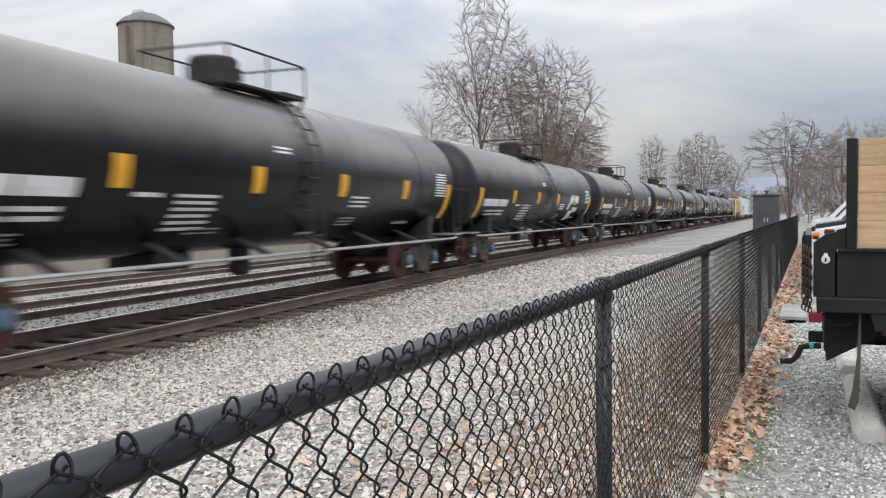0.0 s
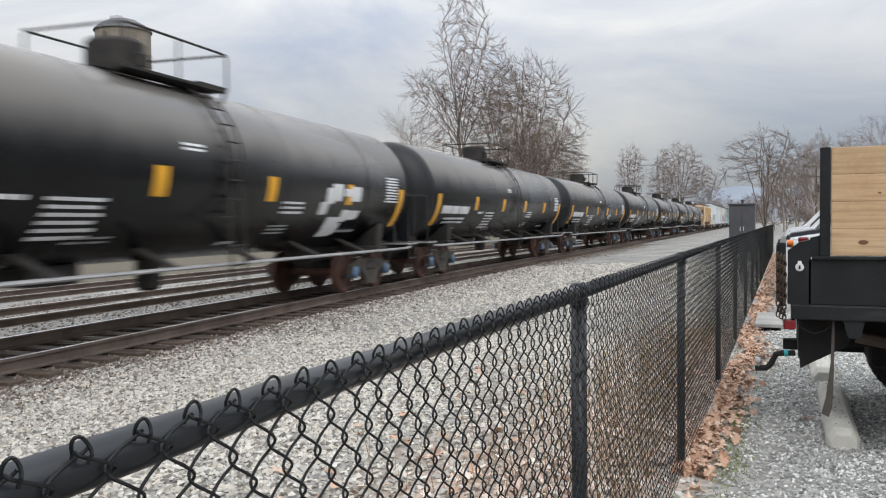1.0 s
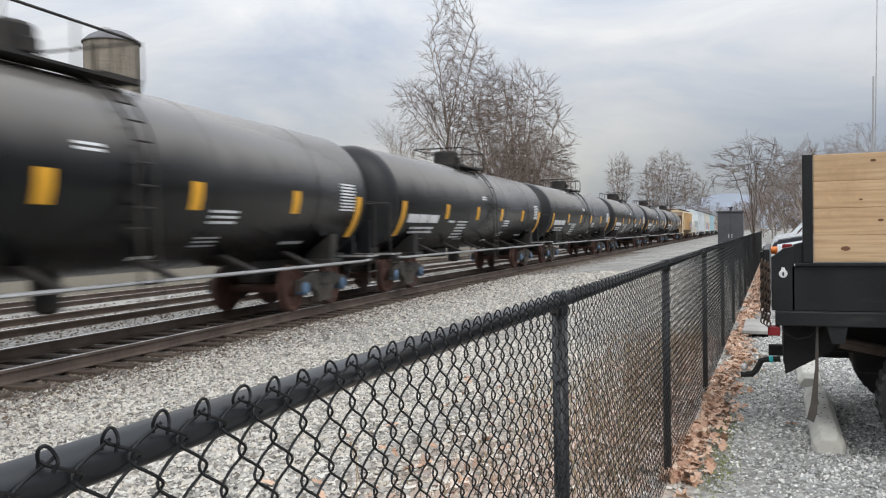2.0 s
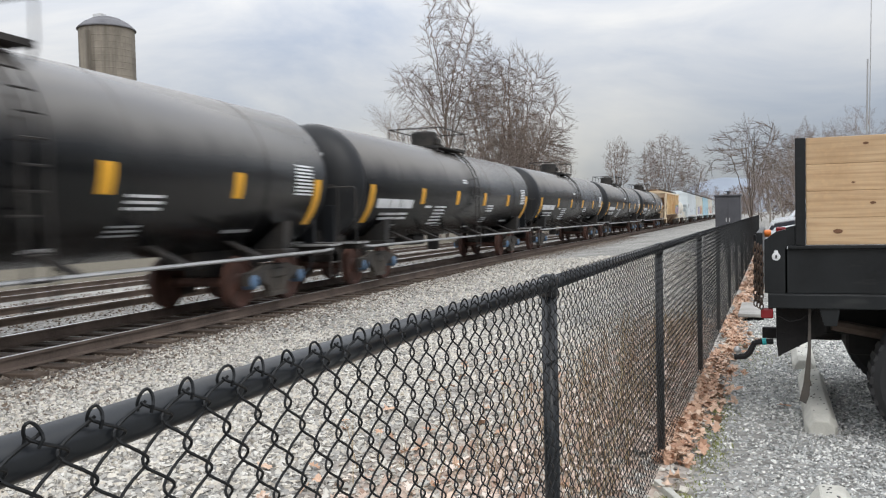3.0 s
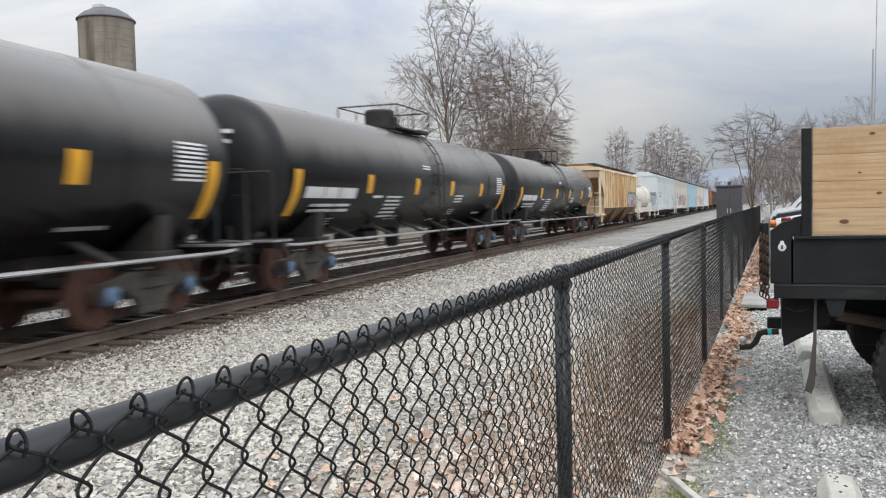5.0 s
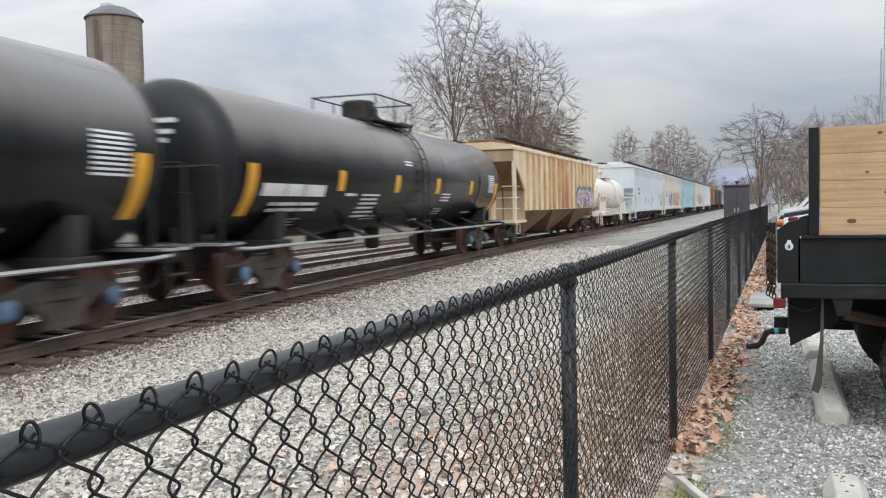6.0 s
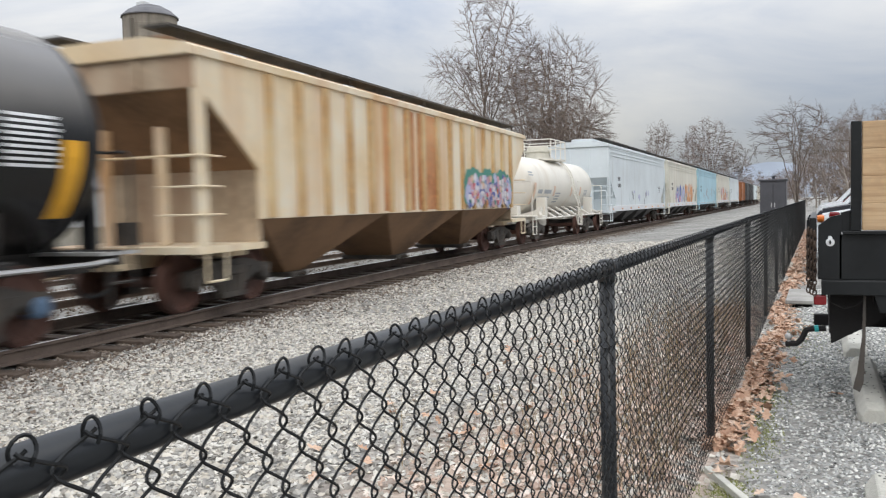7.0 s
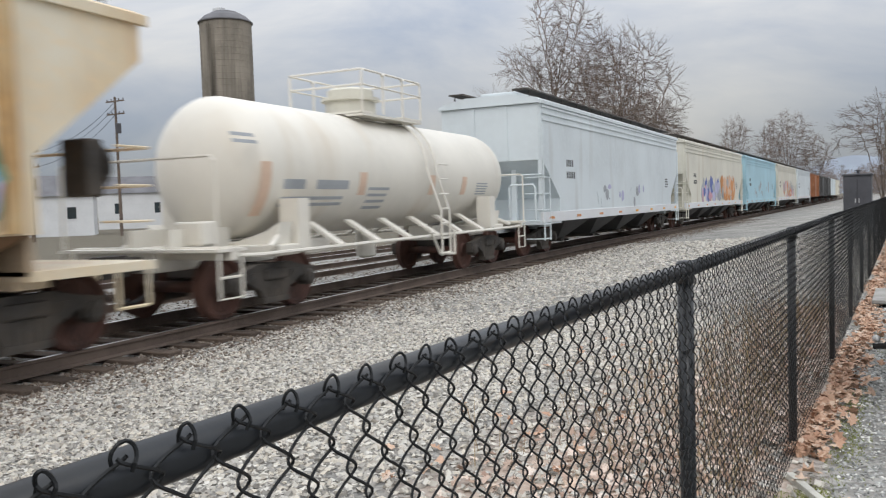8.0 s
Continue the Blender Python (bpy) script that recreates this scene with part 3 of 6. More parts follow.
def build_tank_car(m, graffiti=False):
    car = thing("tank_car", m, "long black tank car with yellow strips and white stencils", "tank car", "black tank cars")
    bm = B()
    revolve(bm, [(-8.2, TANK_R - 0.004), (-8.19, TANK_R), (8.19, TANK_R), (8.2, TANK_R - 0.004)], 64, "Y", (0, 0, TANK_Z))
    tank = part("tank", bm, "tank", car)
    for f in tank.data.polygons:
        f.use_smooth = abs(f.normal.y) < 0.3
    for d in (-1, 1):
        hd = B()
        revolve(hd, [(d * (8.2 + 0.54 * (1 - q ** 2.7) ** (1 / 2.2)), max(0.02, (TANK_R - 0.006) * q)) for q in (1.0, 0.995, 0.985, 0.965, 0.93, 0.88, 0.8, 0.7, 0.58, 0.44, 0.3, 0.15, 0.0)], 64, "Y", (0, 0, TANK_Z))
        head = part("tank_head", hd, "tankhead", car, "dark dished tank head", smooth=True)
    for z, half in ((3.02, 0.46), (2.84, 0.40), (2.70, 0.30)):
        hb = B()
        box(hb, 0.1 - half, 0.1 + half, -8.735, -8.69, z - 0.035, z + 0.035)
        part("stencil", hb, "white", head, "white stencil bar")
    for y in (-5.9, -2.2, 2.3, 5.9):
        w = B()
        revolve(w, [(y - 0.03, TANK_R + 0.001), (y - 0.015, TANK_R + 0.006), (y + 0.015, TANK_R + 0.006), (y + 0.03, TANK_R + 0.001)], 64, "Y", (0, 0, TANK_Z))
        part("weld_seam", w, "tank", tank, smooth=True)
    # yellow strips
    for y in (-4.35, -1.25, 1.76, 4.95):
        part("reflective_strip", plate(B(), TANK_Z, TANK_R, y - 0.15, y + 0.15, 1.92, 2.34), "yellow", car, "yellow reflective strip")
    for y in (-7.78, 7.9):
        part("reflective_strip", plate(B(), TANK_Z, TANK_R, y - 0.15, y + 0.15, 1.46, 2.34), "yellow", car, "long yellow reflective strip")
    # stencils as bars
    rng = random.Random(7)

    def bars(y0, y1, z0, z1, rows, fill=0.55, material="white", gaps=1):
        b = B()
        h = (z1 - z0) / rows
        for i in range(rows):
            a = y0
            cuts = sorted(rng.uniform(y0 + 0.15, y1 - 0.1) for _ in range(gaps)) + [y1 - rng.uniform(0, 0.12) * (y1 - y0)]
            for c in cuts:
                if c - a > 0.06:
                    plate(b, TANK_Z, TANK_R, a, c - 0.04, z0 + i * h, z0 + (i + fill) * h, n=2)
                a = c
        tagged(part("stencil", b, material, car, "white stencil bars"), kind="stuff")

    bars(-7.4, -4.95, 1.80, 2.02, 1, 1.0)
    bars(-7.0, -5.05, 1.52, 1.74, 2, 0.5, gaps=3)
    bars(-6.8, -5.5, 1.25, 1.42, 3, 0.4, "grey")
    bars(-4.05, -3.4, 1.82, 1.90, 1, 0.7)
    bars(-3.2, -2.15, 1.36, 1.92, 6, 0.45, gaps=0)
    bars(-0.75, -0.2, 2.6, 2.74, 2, 0.5, gaps=0)
    bars(-2.6, -1.7, 1.3, 1.42, 2, 0.4, "grey")
    bars(2.2, 3.1, 1.72, 1.98, 3, 0.45, gaps=0)
    bars(2.1, 2.8, 1.36, 1.55, 3, 0.4, "grey", 0)
    bars(5.0, 6.0, 1.35, 1.42, 1, 0.7, "grey")
    bars(6.95, 7.75, 2.02, 2.62, 9, 0.5, gaps=0)
    bars(0.9, 1.5, 1.2, 1.26, 1, 0.8)
    # ladder and step plates down the flank
    lad = B()
    for dy in (-0.2, 0.2):
        pts = [(math.cos(a) * (TANK_R + 0.1), 0.45 + dy, TANK_Z + math.sin(a) * (TANK_R + 0.1)) for a in [math.pi / 2 * 0.86 - i * 0.22 for i in range(8)]] + [(1.5, 0.45 + dy, 1.2), (1.5, 0.45 + dy, 0.55)]
        pipe(lad, pts, 0.02, 5)
    for i in range(10):
        a = math.pi / 2 * 0.82 - i * 0.2
        if a > -0.75:
            tube(lad, (math.cos(a) * (TANK_R + 0.1), 0.25, TANK_Z + math.sin(a) * (TANK_R + 0.1)), (math.cos(a) * (TANK_R + 0.1), 0.65, TANK_Z + math.sin(a) * (TANK_R + 0.1)), 0.016, 5)
    for z in (1.2, 0.9, 0.6):
        tube(lad, (1.5, 0.25, z), (1.5, 0.65, z), 0.016, 5)
    part("ladder", lad, "frame", car)
    # top works
    h = B()
    revolve(h, [(TANK_Z + TANK_R - 0.1, 0.42), (TANK_Z + TANK_R + 0.46, 0.42), (TANK_Z + TANK_R + 0.51, 0.38), (TANK_Z + TANK_R + 0.53, 0.2)], 24, "Z", (0, -0.45, 0))
    box(h, 0.36, 0.5, -0.6, -0.3, TANK_Z + TANK_R + 0.1, TANK_Z + TANK_R + 0.3, 0.02)
    part("manway_housing", h, "frame", car, "black valve housing", False)
    p = B()
    zt = TANK_Z + TANK_R + 0.03
    for x in (-0.66, 0.66):
        box(p, x - 0.2, x + 0.2, -1.3, 1.2, zt - 0.1, zt - 0.06)
    box(p, -0.86, 0.86, -1.3, -1.0, zt - 0.06, zt - 0.02)
    box(p, -0.86, 0.86, 0.4, 1.2, zt - 0.06, zt - 0.02)
    for y in (-1.4, 1.25):
        for x in (-0.8, 0.8):
            tube(p, (x * 0.8, y, zt - 0.4), (x, y, zt - 0.06), 0.03, 5)
    part("platform", p, "frame", car)
    zr = zt + 0.52
    for x in (-0.86, 0.86):
        r = B()
        pipe(r, [(x, -1.3, zt - 0.05), (x, -1.3, zr - 0.06), (x, -1.22, zr), (x, 1.12, zr), (x, 1.2, zr - 0.06), (x, 1.2, zt - 0.05)], 0.02, 6)
        tube(r, (x, -0.1, zt - 0.05), (x, -0.1, zr), 0.018, 5)
        part("railing", r, "frame", car)
    for y in (-1.3, 1.2):
        r = B()
        tube(r, (-0.86, y, zr), (0.86, y, zr), 0.02, 6)
        part("cross_rail", r, "frame", car)
    build_underframe(car, 9.29, 6.75, "frame", TANK_Z, TANK_R, "steel")
    if graffiti:
        g = B()
        rr = random.Random(3)
        for i in range(14):
            y = 3.4 + rr.random() * 1.2 + (i % 4) * 0.25
            z = 1.25 + rr.random() * 0.85
            plate(g, TANK_Z, TANK_R, y, y + 0.2 + rr.random() * 0.4, z, z + 0.12 + rr.random() * 0.2, lift=0.005 + 0.0004 * i)
        tagged(part("paint_smear", g, "white", car, "pale painted-over smear"), kind="stuff")
    return car


def build_underframe(car, half, truck_y, material, tz, tr, pipe_mat, cap="blue"):
    """Stub sills, saddles, steps, side pipes and running gear of a tank car."""
    for d in (-1, 1):
        s = B()
        box(s, -0.32, 0.32, d * (truck_y - 1.6), d * (half - 0.5), 0.72, 1.06, 0.02)
        box(s, -1.35, 1.35, d * (truck_y - 0.28), d * (truck_y + 0.28), 0.86, 1.02, 0.02)
        box(s, -1.45, 1.45, d * (half - 0.85), d * (half - 0.72), 0.88, 1.06, 0.01)
        part("sill", s, material, car)
        sd = B()
        prism(sd, [(-1.25, 1.0), (-1.3, tz - 0.85), (-1.05, tz - 0.98), (-0.5, tz - tr - 0.02), (0.5, tz - tr - 0.02), (1.05, tz - 0.98), (1.3, tz - 0.85), (1.25, 1.0)], d * (truck_y - 0.16), d * (truck_y + 0.16), "Y")
        for sx in (1, -1):
            prism(sd, [(sx * 0.3, d * (truck_y + 0.2)), (sx * 0.4, d * (truck_y + 0.2)), (sx * 0.4, d * (half - 0.7)), (sx * 0.3, d * (half - 0.7))], 1.0, 1.3, "Z")
        part("saddle", sd, material, car)
        for sx in (1, -1):
            st = B()
            pipe(st, [(sx * 1.42, d * (half - 0.5), 0.98), (sx * 1.42, d * (half - 0.5), 0.38), (sx * 1.42, d * (half - 0.95), 0.38), (sx * 1.42, d * (half - 0.95), 0.98)], 0.022, 5)
            tube(st, (sx * 1.42, d * (half - 0.5), 0.66), (sx * 1.42, d * (half - 0.95), 0.66), 0.02, 5)
            part("step", st, material, car)
        rl = B()
        pipe(rl, [(1.4, d * (half - 0.5), 1.0), (1.4, d * (half - 0.5), 2.2), (1.34, d * (half - 0.5), 2.26), (-1.34, d * (half - 0.5), 2.26), (-1.4, d * (half - 0.5), 2.2), (-1.4, d * (half - 0.5), 1.0)], 0.022, 6)
        part("end_railing", rl, material, car)
        if tr > 1.2:
            for sx in (1, -1):
                ps = B()
                box(ps, sx * 0.62, sx * 0.86, d * (half - 0.56), d * (half - 0.46), 1.0, 1.86, 0.012)
                part("end_post", ps, "tankhead", car, "wide dark end post")
        pl = B()
        box(pl, -1.45, 1.45, d * (half - 1.05), d * (half - 0.45), 1.0, 1.04)
        part("end_platform", pl, pipe_mat, car)
        build_bogie(car, d * truck_y, cap)
        build_coupler(car, d * half)
    br = B()
    tube(br, (-0.1, half - 1.25, 1.2), (-0.1, half - 1.25, 1.55), 0.2, 12)
    part("brake_gear", br, material, car)
    rv = B()
    box(rv, 0.2, 0.7, -half + 1.0, -half + 1.4, 1.06, 1.4, 0.03)
    part("valve_box", rv, material, car)
    for sx in (1, -1):
        sp = B()
        pipe(sp, [(sx * 1.42, -half + 0.9, 0.94), (sx * 1.45, -half + 1.3, 0.92), (sx * 1.45, half - 1.3, 0.92), (sx * 1.42, half - 0.9, 0.94)], 0.03, 6)
        part("side_pipe", sp, pipe_mat, car, "long thin steel side pipe")
        bk = B()
        prism(bk, [(sx * 0.75, tz - tr + 0.23), (sx * 0.85, tz - tr + 0.23), (sx * 1.46, 0.95), (sx * 1.40, 0.92)], -0.09, 0.09, "Y")
        bk = part("pipe_bracket", bk, material, car)
        for i, y in enumerate(np.linspace(-truck_y + 1.3, truck_y - 1.3, 6)):
            if i:
                bk = new("pipe_bracket", bk.data)
                bk.parent = car
            bk.location = (0, y, 0)
    br2 = B()
    revolve(br2, [(1.05, 0.2), (0.55, 0.2), (0.5, 0.12)], 14, "Z", (0, 0.2, 0))
    part("bottom_valve", br2, material, car)
    hb = B()
    box(hb, -0.5, 0.4, -2.6, -1.7, 0.75, 1.02, 0.04)
    part("heater_box", hb, material, car)

# ---- covered hoppers and box cars ----


def build_hopper(m, half, paint, label, ribs=0, top=4.35, graffiti=(), rusted=(), bays=3, dirt=None, mark_mat="darkcar", ladder_mat=None, group="covered hoppers", z0=1.15):
    car = thing("covered_hopper", m, label, "hopper car", group)
    W, e, zr = 1.52, half - 0.6, top - 0.35
    # the ends: flat fascia on top, a sloping sheet under it, and cut-away corners in the long sides
    a0, d1 = half - e + 0.25, 2.3
    drop, zb = (0.45, 2.13) if ribs else (zr - 2.72, 1.62)
    in_ = d1 - (half - e) - 0.35
    body = B()
    for sx in (1, -1):
        prism(body, [(-half + a0, zr), (-half + a0, zr - drop), (-half + d1, zb), (-half + d1, z0), (half - d1, z0), (half - d1, zb), (half - a0, zr - drop), (half - a0, zr)], sx * W, sx * (W - 0.06))
    part("side_sheet", body, paint, car)
    rf = B()
    prism(rf, [(-W, zr - 0.03), (-W, zr + 0.05), (-W + 0.1, zr + 0.12), (-0.7, top - 0.1), (0.7, top - 0.1), (W - 0.1, zr + 0.12), (W, zr + 0.05), (W, zr - 0.03)], -e + 0.15, e - 0.15, "Y")
    part("roof", rf, paint, car)
    for d in (-1, 1):
        fa = B()
        box(fa, -W + 0.062, W - 0.062, d * (half - a0 - 0.05), d * (half - a0 + 0.02), zr - drop - 0.04, zr - 0.04, 0.01)
        for x in (-0.5, 0.5):
            box(fa, x - 0.04, x + 0.04, d * (half - a0 + 0.02), d * (half - a0 + 0.06), zr - drop, zr - 0.06)
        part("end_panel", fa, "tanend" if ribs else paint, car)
        sl = B()
        prism(sl, [(d * (half - a0 - 0.05), zr - drop - 0.04), (d * (half - d1 - 0.02), zb), (d * (half - d1 - 0.10), zb), (d * (half - a0 - 0.13), zr - drop - 0.04)], -W + 0.064, W - 0.064)
        part("slope_sheet", sl, dirt or paint, car)
        bk = B()
        box(bk, -W + 0.064, W - 0.064, d * (half - d1 - 0.10), d * (half - d1 - 0.02), 0.95, zb)
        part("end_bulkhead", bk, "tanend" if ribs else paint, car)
        for sx in (1, -1):
            thick = 0.16 if ribs and d < 0 else 0.06
            if ribs and d > 0:
                continue
            ef = B()
            box(ef, sx * (W - 0.12), sx * (W - 0.002), d * (half - a0 - thick), d * (half - a0), 1.0, zr - drop)
            part("corner_post", ef, paint, car)
            ef = B()
            box(ef, sx * 0.45, sx * 0.6, d * (half - a0 - 0.45), d * (half - a0 - 0.35), 1.0, 2.75)
            part("end_post", ef, paint, car)
        pf = B()
        box(pf, -W, W, d * (half - d1 - 0.1), d * (half - a0 + 0.1), 0.90, 1.0)
        box(pf, -0.3, 0.3, d * (half - d1 - 1.3), d * (half - 0.45), 0.68, 0.90)
        box(pf, -1.2, 1.2, d * (half - 2.35), d * (half - 1.95), 0.80, 0.90)
        part("end_sill", pf, paint, car)
        ld = B()
        ye = half - a0
        for sx in (1, -1):
            if ribs:
                for z in (1.45, 1.85, 2.28):
                    tube(ld, (sx * (W + 0.03), d * (ye + 0.03), z), (sx * (W + 0.03), d * (ye - 0.45), z), 0.016, 5)
                    tube(ld, (sx * (W + 0.03), d * (ye + 0.03), z), (sx * (W - 0.75), d * (ye + 0.03), z), 0.016, 5)
                for dy in (0.05, 0.5):
                    tube(ld, (sx * (W + 0.01), d * (ye - dy), 0.5), (sx * (W + 0.01), d * (ye - dy), 0.92), 0.02, 5)
                tube(ld, (sx * (W + 0.01), d * (ye - 0.05), 0.5), (sx * (W + 0.01), d * (ye - 0.5), 0.5), 0.02, 5)
            else:
                for dy in (0.02, 0.5):
                    tube(ld, (sx * (W + 0.03), d * (ye - dy), 0.45), (sx * (W + 0.03), d * (ye - dy), zr - 0.6 if dy < 0.1 else 2.25), 0.026, 5)
                for z in (0.5, 0.9, 1.3, 1.75, 2.2):
                    tube(ld, (sx * (W + 0.03), d * (ye - 0.02), z), (sx * (W + 0.03), d * (ye - 0.5), z), 0.02, 5)
                    tube(ld, (sx * (W + 0.03), d * (ye + 0.03), z), (sx * (W - 0.5), d * (ye + 0.03), z), 0.018, 5)
        tube(ld, (-W, d * (ye + 0.03), 2.28), (W, d * (ye + 0.03), 2.28), 0.02, 5)
        part("ladder", ld, ladder_mat or paint, car)
        if not ribs:
            gr = B()
            pipe(gr, [(1.45, d * (half - 0.45), 1.0), (1.45, d * (half - 0.45), 1.9), (1.40, d * (half - 0.45), 2.0), (0.75, d * (half - 0.45), 2.0), (0.7, d * (half - 0.45), 1.92), (0.7, d * (half - 0.45), 1.0)], 0.03, 6)
            part("grab_rail", gr, paint, car)
        bw = B()
        if d > 0:
            tube(bw, (0.85, d * (ye - 0.15), 2.1), (0.85, d * (ye - 0.1), 2.1), 0.28, 14)
            box(bw, 0.65, 1.05, d * (ye - 0.4), d * (ye - 0.15), 1.75, 2.4, 0.03)
            part("hand_brake", bw, "bogie", car)
            bw = B()
        tube(bw, (-0.5, d * (e - 1.0), 1.0), (-0.5, d * (e - 1.0), 1.35), 0.2, 12)
        part("brake_cylinder", bw, "bogie", car)
        build_bogie(car, d * (half - 2.15), "bogie")
        build_coupler(car, d * half)
    # side sill
    for sx in (1, -1) if not ribs else ():
        ss = B()
        box(ss, sx * (W - 0.05), sx * (W + 0.03), -e + 0.2, e - 0.2, 0.95, 1.24, 0.01)
        part("side_sill", ss, "house" if paint in ("palegrey", "cream") else paint, car)
        for y in np.linspace(-e + 0.9, e - 0.9, 8):
            rf_ = B()
            box(rf_, sx * (W + 0.03), sx * (W + 0.036), y - 0.2, y + 0.2, 1.04, 1.11)
            part("reflective_strip", rf_, "g_orange" if y < 0 else "yellow", car, "orange reflective strip")
    # outlets
    span = 2 * (half - d1 + (0.0 if ribs else -0.8))
    for i in range(bays):
        yc = -span / 2 + span * (i + 0.5) / bays
        w = span / bays / 2 - 0.04
        hp = B()
        for x0, x1 in ((-W + 0.05, W - 0.05),):
            a = [hp.verts.new(v) for v in ((x0, yc - w, z0), (x1, yc - w, z0), (x1, yc + w, z0), (x0, yc + w, z0))]
            b = [hp.verts.new(v) for v in ((-0.6, yc - 0.25, 0.32), (0.6, yc - 0.25, 0.32), (0.6, yc + 0.25, 0.32), (-0.6, yc + 0.25, 0.32))]
            for k in range(4):
                hp.faces.new((a[k], a[(k + 1) % 4], b[(k + 1) % 4], b[k]))
            hp.faces.new(a[::-1])
            hp.faces.new(b)
        bmesh.ops.recalc_face_normals(hp, faces=hp.faces)
        part("outlet_bay", hp, dirt or "darkcar", car)
        gt = B()
        box(gt, -0.75, 0.75, yc - 0.3, yc + 0.3, 0.24, 0.34, 0.02)
        tube(gt, (-0.9, yc, 0.29), (0.9, yc, 0.29), 0.03, 6)
        part("outlet_gate", gt, "bogie", car)
    # ribs
    if ribs:
        for i in range(ribs):
            y = -half + d1 + 0.3 + 2 * (half - d1 - 0.3) * i / (ribs - 1)
            for sx in (1, -1):
                rb = B()
                prism(rb, [(y - 0.09, z0 + 0.02), (y + 0.09, z0 + 0.02), (y + 0.09, zr - 0.08), (y - 0.09, zr - 0.08)], sx * W, sx * (W + 0.07))
                part("rib", rb, "tanrib", car, "ochre rust-stained rib")
    else:
        for z in (zr - 0.12, zr - 0.3, zr - 0.48):
            for sx in (1, -1):
                rb = B()
                box(rb, sx * W, sx * (W + 0.03), -e + 0.3, e - 0.3, z - 0.03, z + 0.03, 0.008)
                part("rib", rb, paint, car)
    for y0, y1 in rusted:
        rp = B()
        box(rp, W + 0.001, W + 0.012, y0, y1, z0 + 0.05, zr - 0.1)
        part("rusted_panel", rp, "tanrust", car, "rust-red panel")
    # roof walk and hatches
    rw = B()
    for sx in (1, -1):
        box(rw, sx * 0.75, sx * 1.2, -e + 0.1, e - 0.1, top + 0.0, top + 0.04)
        for y in np.linspace(-e + 0.4, e - 0.4, 14):
            tube(rw, (sx * 1.15, y, top - 0.2), (sx * 1.15, y, top + 0.02), 0.02, 4)
    part("roof_walk", rw, "bogie", car)
    for y in np.linspace(-e + 1.6, e - 1.6, 8):
        hat = B()
        box(hat, -0.55, 0.55, y - 0.75, y + 0.75, top - 0.12, top + 0.08, 0.03)
        part("roof_hatch", hat, dirt or paint, car)
    edge = B()
    for sx in (1, -1):
        box(edge, sx * (W - 0.02), sx * (W + 0.05), -e + 0.15, e - 0.15, zr - 0.06, zr + 0.06, 0.01)
    part("roof_edge", edge, paint, car)
    # reporting marks and data as bars
    mk = B()
    rng = random.Random(int(half * 100) + ribs)
    y = -e + in_ + 1.0
    for z, n in ((2.55, 4), (2.2, 5)):
        for k in range(n):
            a = y + k * 0.17
            box(mk, W + 0.001, W + 0.006, a, a + 0.1, z, z + 0.2)
    for k in range(4):
        box(mk, W + 0.001, W + 0.006, e - in_ - 1.6, e - in_ - 1.0 - rng.random() * 0.2, 2.0 + 0.11 * k, 2.05 + 0.11 * k)
    if not ribs:
        tagged(part("stencil", mk, mark_mat, car, "dark stencil bars"), kind="stuff")
    else:
        mk.free()
    cols = {}
    for i, (y, z, w, h, c) in enumerate(graffiti):
        g = cols.setdefault(c, B())
        off = W + (0.072 if ribs else 0.002) + 0.0002 * i
        n = 9
        ang = [2 * math.pi * k / n for k in range(n)]
        rr = random.Random(i * 31 + 7)
        prism(g, [(y + w / 2 * math.cos(a) * (0.7 + 0.5 * rr.random()), z + h / 2 * math.sin(a) * (0.7 + 0.5 * rr.random())) for a in ang], off, off + 0.004)
    for c, g in cols.items():
        tagged(part("graffiti", g, c, car, "spray-painted graffiti"), kind="stuff")
    return car


def paint_blobs(seed, y0, y1, z0, z1, n, colors, size):
    rng = random.Random(seed)
    out = []
    for i in range(n):
        out.append((rng.uniform(y0, y1), rng.uniform(z0, z1), size * (0.5 + rng.random()), size * (0.5 + rng.random()), colors[i % len(colors)]))
    return out


for key, c in (("g_white", (0.62, 0.60, 0.62)), ("g_blue", (0.08, 0.12, 0.34)), ("g_green", (0.06, 0.22, 0.17)), ("g_pink", (0.55, 0.30, 0.34)), ("g_lilac", (0.42, 0.42, 0.58)), ("g_orange", (0.55, 0.24, 0.08)), ("g_grey", (0.34, 0.36, 0.38)), ("g_red", (0.50, 0.05, 0.08)), ("g_peach", (0.62, 0.42, 0.30))):
    M[key] = mat("spray paint " + key[2:], c, 0.6, var=0.12, small=8, large=1, bump=0)


def build_box_car(m, half, paint, label):
    car = thing("box_car", m, label, "box car", "box cars")
    b = B()
    box(b, -1.5, 1.5, -half + 0.5, half - 0.5, 1.0, 4.25, 0.04)
    part("body", b, paint, car)
    for i in range(18):
        y = -half + 0.8 + (2 * half - 1.6) * i / 17
        for sx in (1, -1):
            r = B()
            box(r, sx * 1.5, sx * 1.55, y - 0.06, y + 0.06, 1.05, 4.1)
            part("rib", r, paint, car)
    d = B()
    box(d, 1.55, 1.6, -1.5, 1.5, 1.1, 4.0, 0.01)
    part("door", d, paint, car)
    r = B()
    prism(r, [(-1.55, 4.2), (0, 4.42), (1.55, 4.2)], -half + 0.45, half - 0.45, "Y")
    part("roof", r, "darkcar", car)
    for d in (-1, 1):
        s = B()
        box(s, -0.3, 0.3, d * (half - 3.2), d * (half - 0.4), 0.7, 1.0)
        part("sill", s, "frame", car)
        build_bogie(car, d * (half - 2.2), "bogie")
        build_coupler(car, d * half)
    return car


